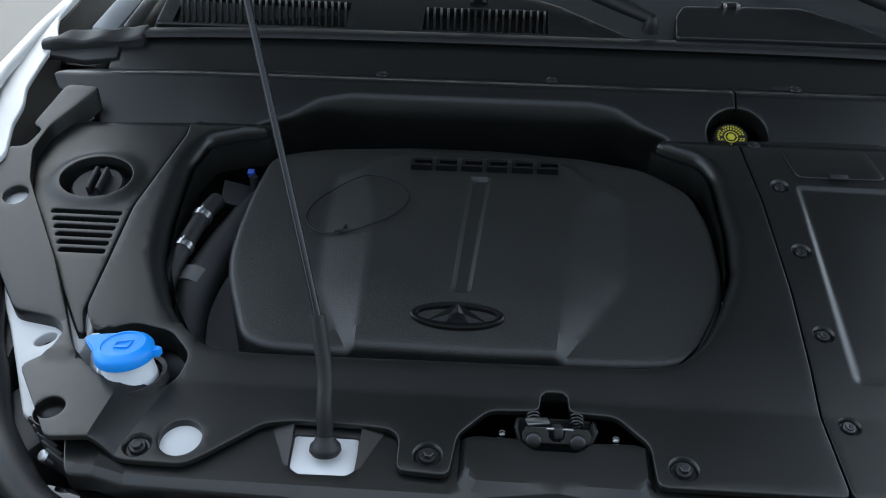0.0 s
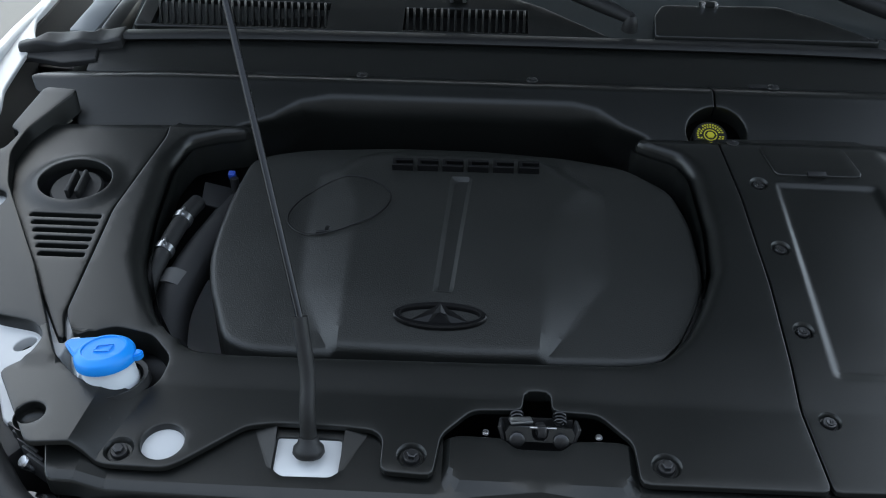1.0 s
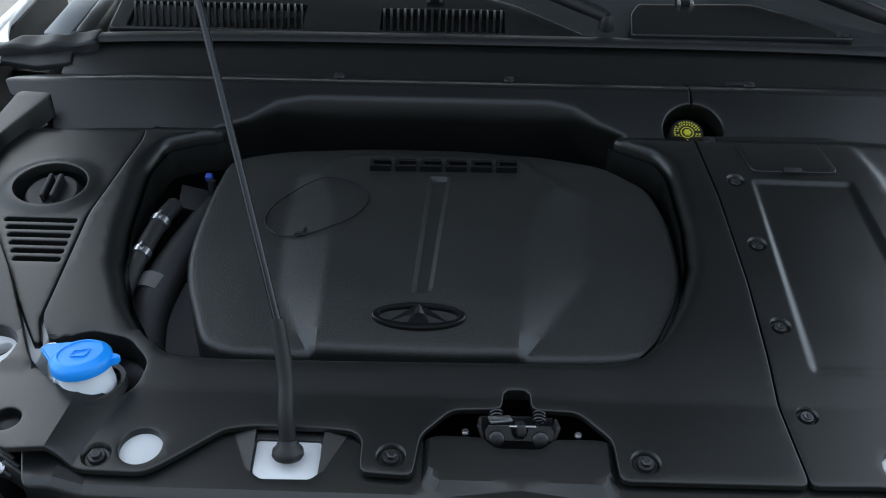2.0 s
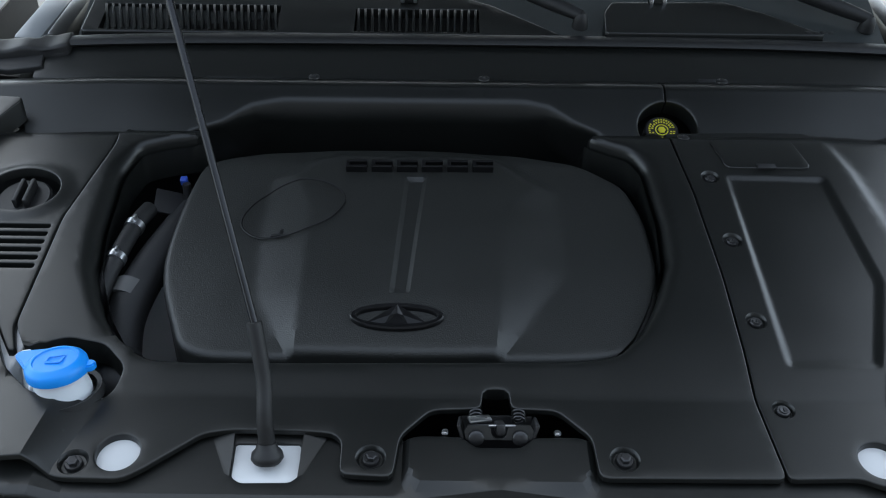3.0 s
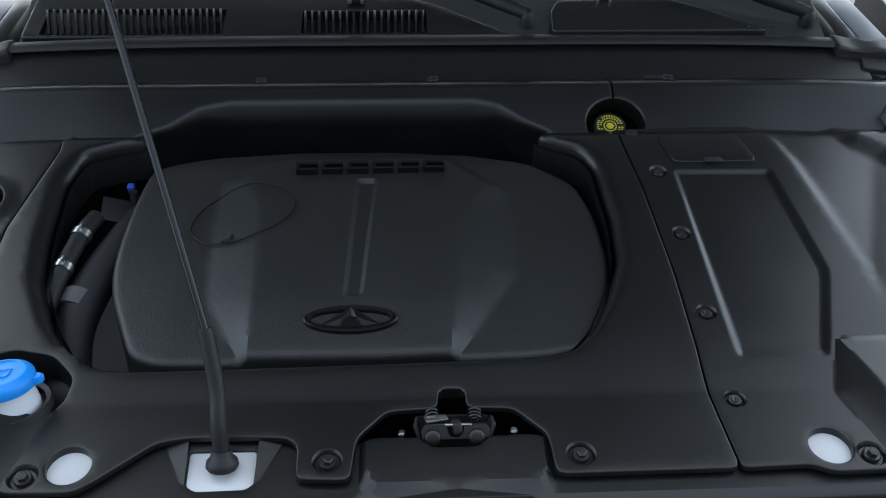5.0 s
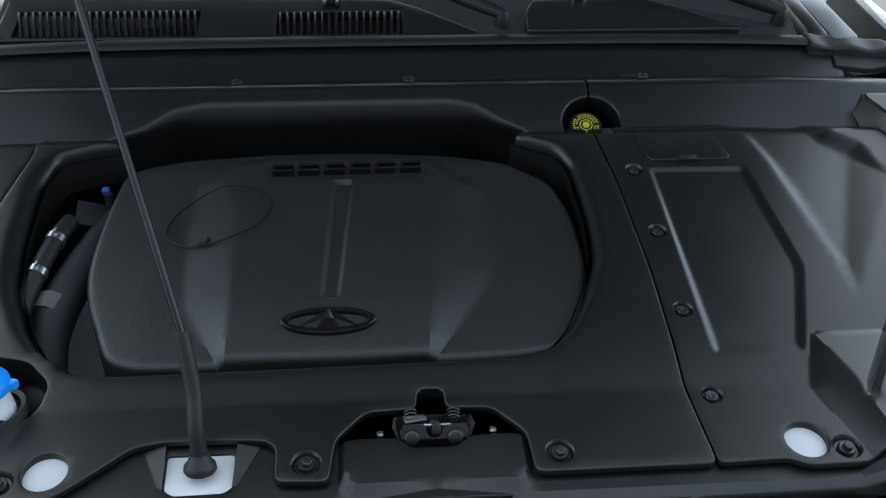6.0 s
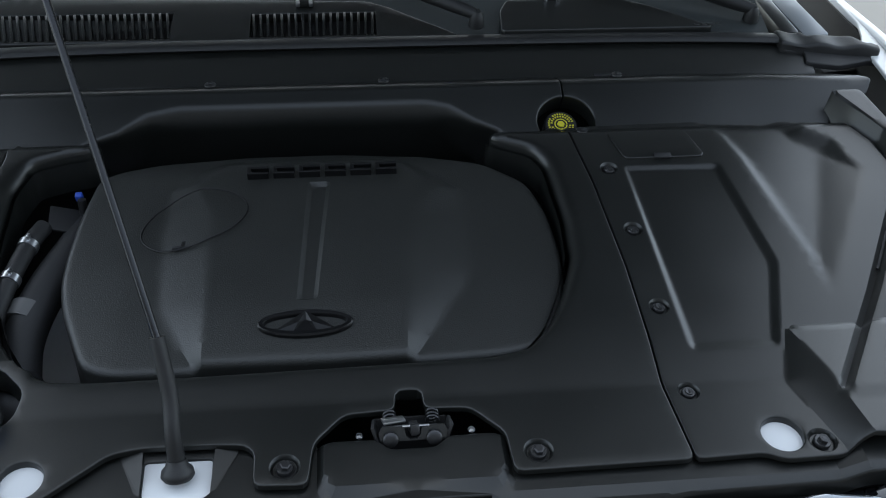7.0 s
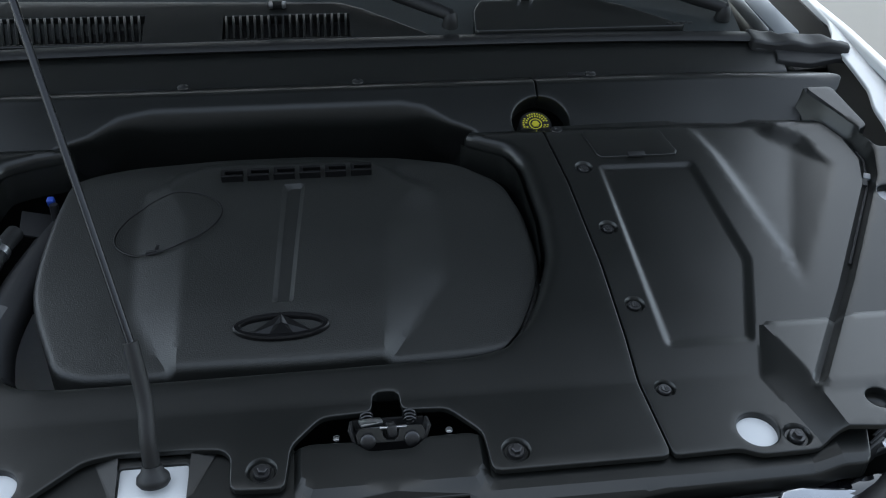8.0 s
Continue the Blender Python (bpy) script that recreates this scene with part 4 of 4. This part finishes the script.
for s in (-1, 1):
    part("rivet", lathe_bm([(0, 0.0035), (0.007, 0.003), (0.0085, 0.0015), (0.0085, -0.002), (0, -0.002)], 22, pose(s * 0.024, 0.033, 0.949, 66, 0, 0)), BLACKSTEEL, fork)
    coil = [(s * (0.024 + 0.007 * math.cos(k * 0.7)), 0.056 + 0.0012 * k * 0.5, 0.951 + 0.007 * math.sin(k * 0.7)) for k in range(26)]
    part("spring", tube_bm(coil, 0.0014, 6), BLACKSTEEL, latch)
    part("side_arm", box_bm((0.004, 0.022, 0.020), (s * 0.040, 0.046, 0.950), (-18, s * 18, 0), 0.0015), BLACKSTEEL, latch)
part("pawl", box_bm((0.026, 0.012, 0.004), (-0.020, 0.052, 0.9590), (-14, 8, 14), 0.0015), STEEL, latch, "bright steel pawl")
part("hook", box_bm((0.011, 0.016, 0.014), (0.002, 0.042, 0.956), (-24, 0, 10), 0.003), BLACKSTEEL, latch)
part("hook_bar", box_bm((0.030, 0.003, 0.003), (0.004, 0.040, 0.961), (0, 4, 4), 0.001), STEEL, latch)
for s in (-1, 1):
    part("bolt_head", lathe_bm([(0, 0.003), (0.0035, 0.002), (0.0045, 0), (0, 0)], 12, pose(s * 0.062 + 0.004, 0.044, 0.946)), STEEL, latch)

# ---- washer reservoir ----
washer = thing("washer_reservoir", "milky washer bottle with a bright blue cap", "washer bottle")
wa = pose(-0.491, 0.090, 0.970, -8, -3, 0) @ Matrix.Scale(0.93, 4)
part("neck", lathe_bm([(0, -0.12), (0.034, -0.12), (0.034, -0.01), (0.031, 0.008), (0.031, 0.022), (0, 0.022)], 32, wa), MILKY, washer)
cap = part("cap", lathe_bm([(0, 0.0335), (0.0255, 0.0335), (0.0265, 0.0352), (0.0285, 0.0352), (0.0305, 0.0335), (0.0345, 0.031), (0.0365, 0.028), (0.0370, 0.021), (0.0365, 0.017), (0.033, 0.017)], 48, wa), BLUE, washer, "bright blue cap")
for tip, wide, z0, z1 in (((-0.056, 0.022), 0.0335, 0.0235, 0.0315), ((0.046, 0.004), 0.012, 0.017, 0.0265)):
    way = math.atan2(tip[1], tip[0])
    far = math.hypot(*tip)
    rim = [(wide * math.cos(a), wide * math.sin(a)) for a in np.linspace(math.radians(62), math.radians(298), 24)] if far > 0.05 else [(0.02, 0.011), (0.02, -0.011)]
    nose = [(far - 0.008 + 0.008 * math.cos(a), 0.008 * math.sin(a)) for a in np.linspace(-1.2, 1.2, 8)]
    bm = bmesh.new()
    face = bm.faces.new([bm.verts.new((x, y, z0)) for x, y in rim + nose])
    made = bmesh.ops.extrude_face_region(bm, geom=[face])
    bmesh.ops.translate(bm, vec=(0, 0, z1 - z0), verts=[g for g in made["geom"] if isinstance(g, bmesh.types.BMVert)])
    bmesh.ops.recalc_face_normals(bm, faces=bm.faces)
    bmesh.ops.bevel(bm, geom=[e for e in bm.edges if abs(e.verts[0].co.z - e.verts[1].co.z) < 1e-6], offset=0.002, segments=2, affect="EDGES")
    bmesh.ops.transform(bm, matrix=wa @ Matrix.Rotation(way, 4, "Z"), verts=bm.verts)
    part("tab", bm, BLUE, cap)
bm = box_bm((0.018, 0.003, 0.001), (0.0, -0.007, 0.0349))
box_bm((0.022, 0.002, 0.001), (0.0, 0.006, 0.0349), (0, 0, 12), bm=bm)
box_bm((0.002, 0.010, 0.001), (-0.009, 0.0, 0.0349), bm=bm)
box_bm((0.002, 0.010, 0.001), (0.009, 0.0, 0.0349), bm=bm)
bmesh.ops.transform(bm, matrix=wa, verts=bm.verts)
part("symbol", bm, BLUE, cap)
part("bottle_fin", box_bm((0.010, 0.070, 0.075), (-0.538, 0.104, 0.940), (0, 12, 27), 0.001), MILKY, washer)
part("filler_ring", lathe_bm([(0.040, -0.01), (0.046, -0.008), (0.048, -0.02), (0.040, -0.02)], 28, wa), DARK, washer)

# ---- brake fluid cap behind the cover ----
brake = thing("reservoir_cap", "black reservoir cap with yellow printed rings", "cap")
ba = pose(0.274, 0.610, 1.018, 27, 0, 0) @ Matrix.Scale(0.88, 4)
part("well_wall", box_bm((0.15, 0.008, 0.10), (0.279, 0.688, 0.995), (-8, 0, 0), 0.001), DARK, brake)
part("cap_body", lathe_bm([(0, 0.012), (0.027, 0.012), (0.030, 0.009), (0.030, -0.03), (0, -0.03)], 32, ba), RUBBER, brake)
part("centre", lathe_bm([(0, 0.0145), (0.006, 0.0145), (0.0075, 0.0125)], 6, ba), YELLOW, brake, "yellow hexagon mark")
bm = bmesh.new()
for r0, r1, cnt in ((0.0098, 0.0118, 1), (0.015, 0.0185, 22), (0.020, 0.0235, 30)):
    for k in range(cnt):
        if cnt > 1 and (k * 7) % 11 == 0:
            continue
        a0, a1 = 2 * math.pi * k / cnt, 2 * math.pi * (k + (0.98 if cnt == 1 else 0.6)) / cnt
        m = 24 if cnt == 1 else 2
        for j in range(m):
            b0, b1 = a0 + (a1 - a0) * j / m, a0 + (a1 - a0) * (j + 1) / m
            bm.faces.new([bm.verts.new((r * math.cos(b), r * math.sin(b), 0.0126)) for r, b in ((r0, b0), (r1, b0), (r1, b1), (r0, b1))])
bmesh.ops.transform(bm, matrix=ba, verts=bm.verts)
part("print", bm, YELLOW, brake, "yellow printed rings of marks")

# ---- thin cable in the side groove ----
cable = thing("side_cable", "thin black cable clipped along the side groove", "cable")
path = []
for y in np.linspace(0.25, 0.47, 20):
    x = float(groove_x(y)) - 0.003
    path.append((x, y, float(height_right(np.array([x]), np.array([y]))[0]) + 0.0015))
part("wire", tube_bm(path, 0.0022, 8), DARK, cable)
x, y, z = path[14]
part("clip", box_bm((0.010, 0.013, 0.007), (x, y, z + 0.002), (10, 0, -25), 0.0015), DULL_GREY, cable, "small grey plastic clip")
part("clip_foot", box_bm((0.010, 0.016, 0.006), (x - 0.010, y - 0.012, z), (10, 0, -25), 0.0015), DARK, cable)

# ---- strut cap ----
sa = pose(-0.642, 0.414, 1.010, 10, 0, 0)
strut = part("filler_cap", lathe_bm([(0, 0.004), (0.034, 0.004), (0.037, 0.001), (0.038, -0.02), (0, -0.02)], 36, sa), RUBBER, strut_cover, "round plastic cap with grip bars")
for dx in (-0.004, 0.010):
    bm = box_bm((0.006, 0.046, 0.016), (dx, 0.0, 0.010), bevel=0.002)
    bmesh.ops.transform(bm, matrix=sa, verts=bm.verts)
    part("grip", bm, RUBBER, strut)
part("well", lathe_bm([(0, -0.03), (0.054, -0.03), (0.054, 0.008)], 36, sa), DARK, strut_cover)

# ---- ground and light blocker ----
ground = tagged(part("ground", box_bm((400, 400, 0.1), (0, 0, -0.05)), GROUND), "light grey paved ground under the car", "ground", kind="structure")
# Unseen slab added behind the viewer; it blocks low sky light from the front.
wall = tagged(part("front_sky_blocker", box_bm((7.0, 0.25, 3.4), (0, -2.6, 1.7)), material("blocker_grey", (0.10, 0.10, 0.105), 0.8, grain=0.3, grain_size=40)), "unseen dark grey slab added to block low front sky", "wall", kind="structure")
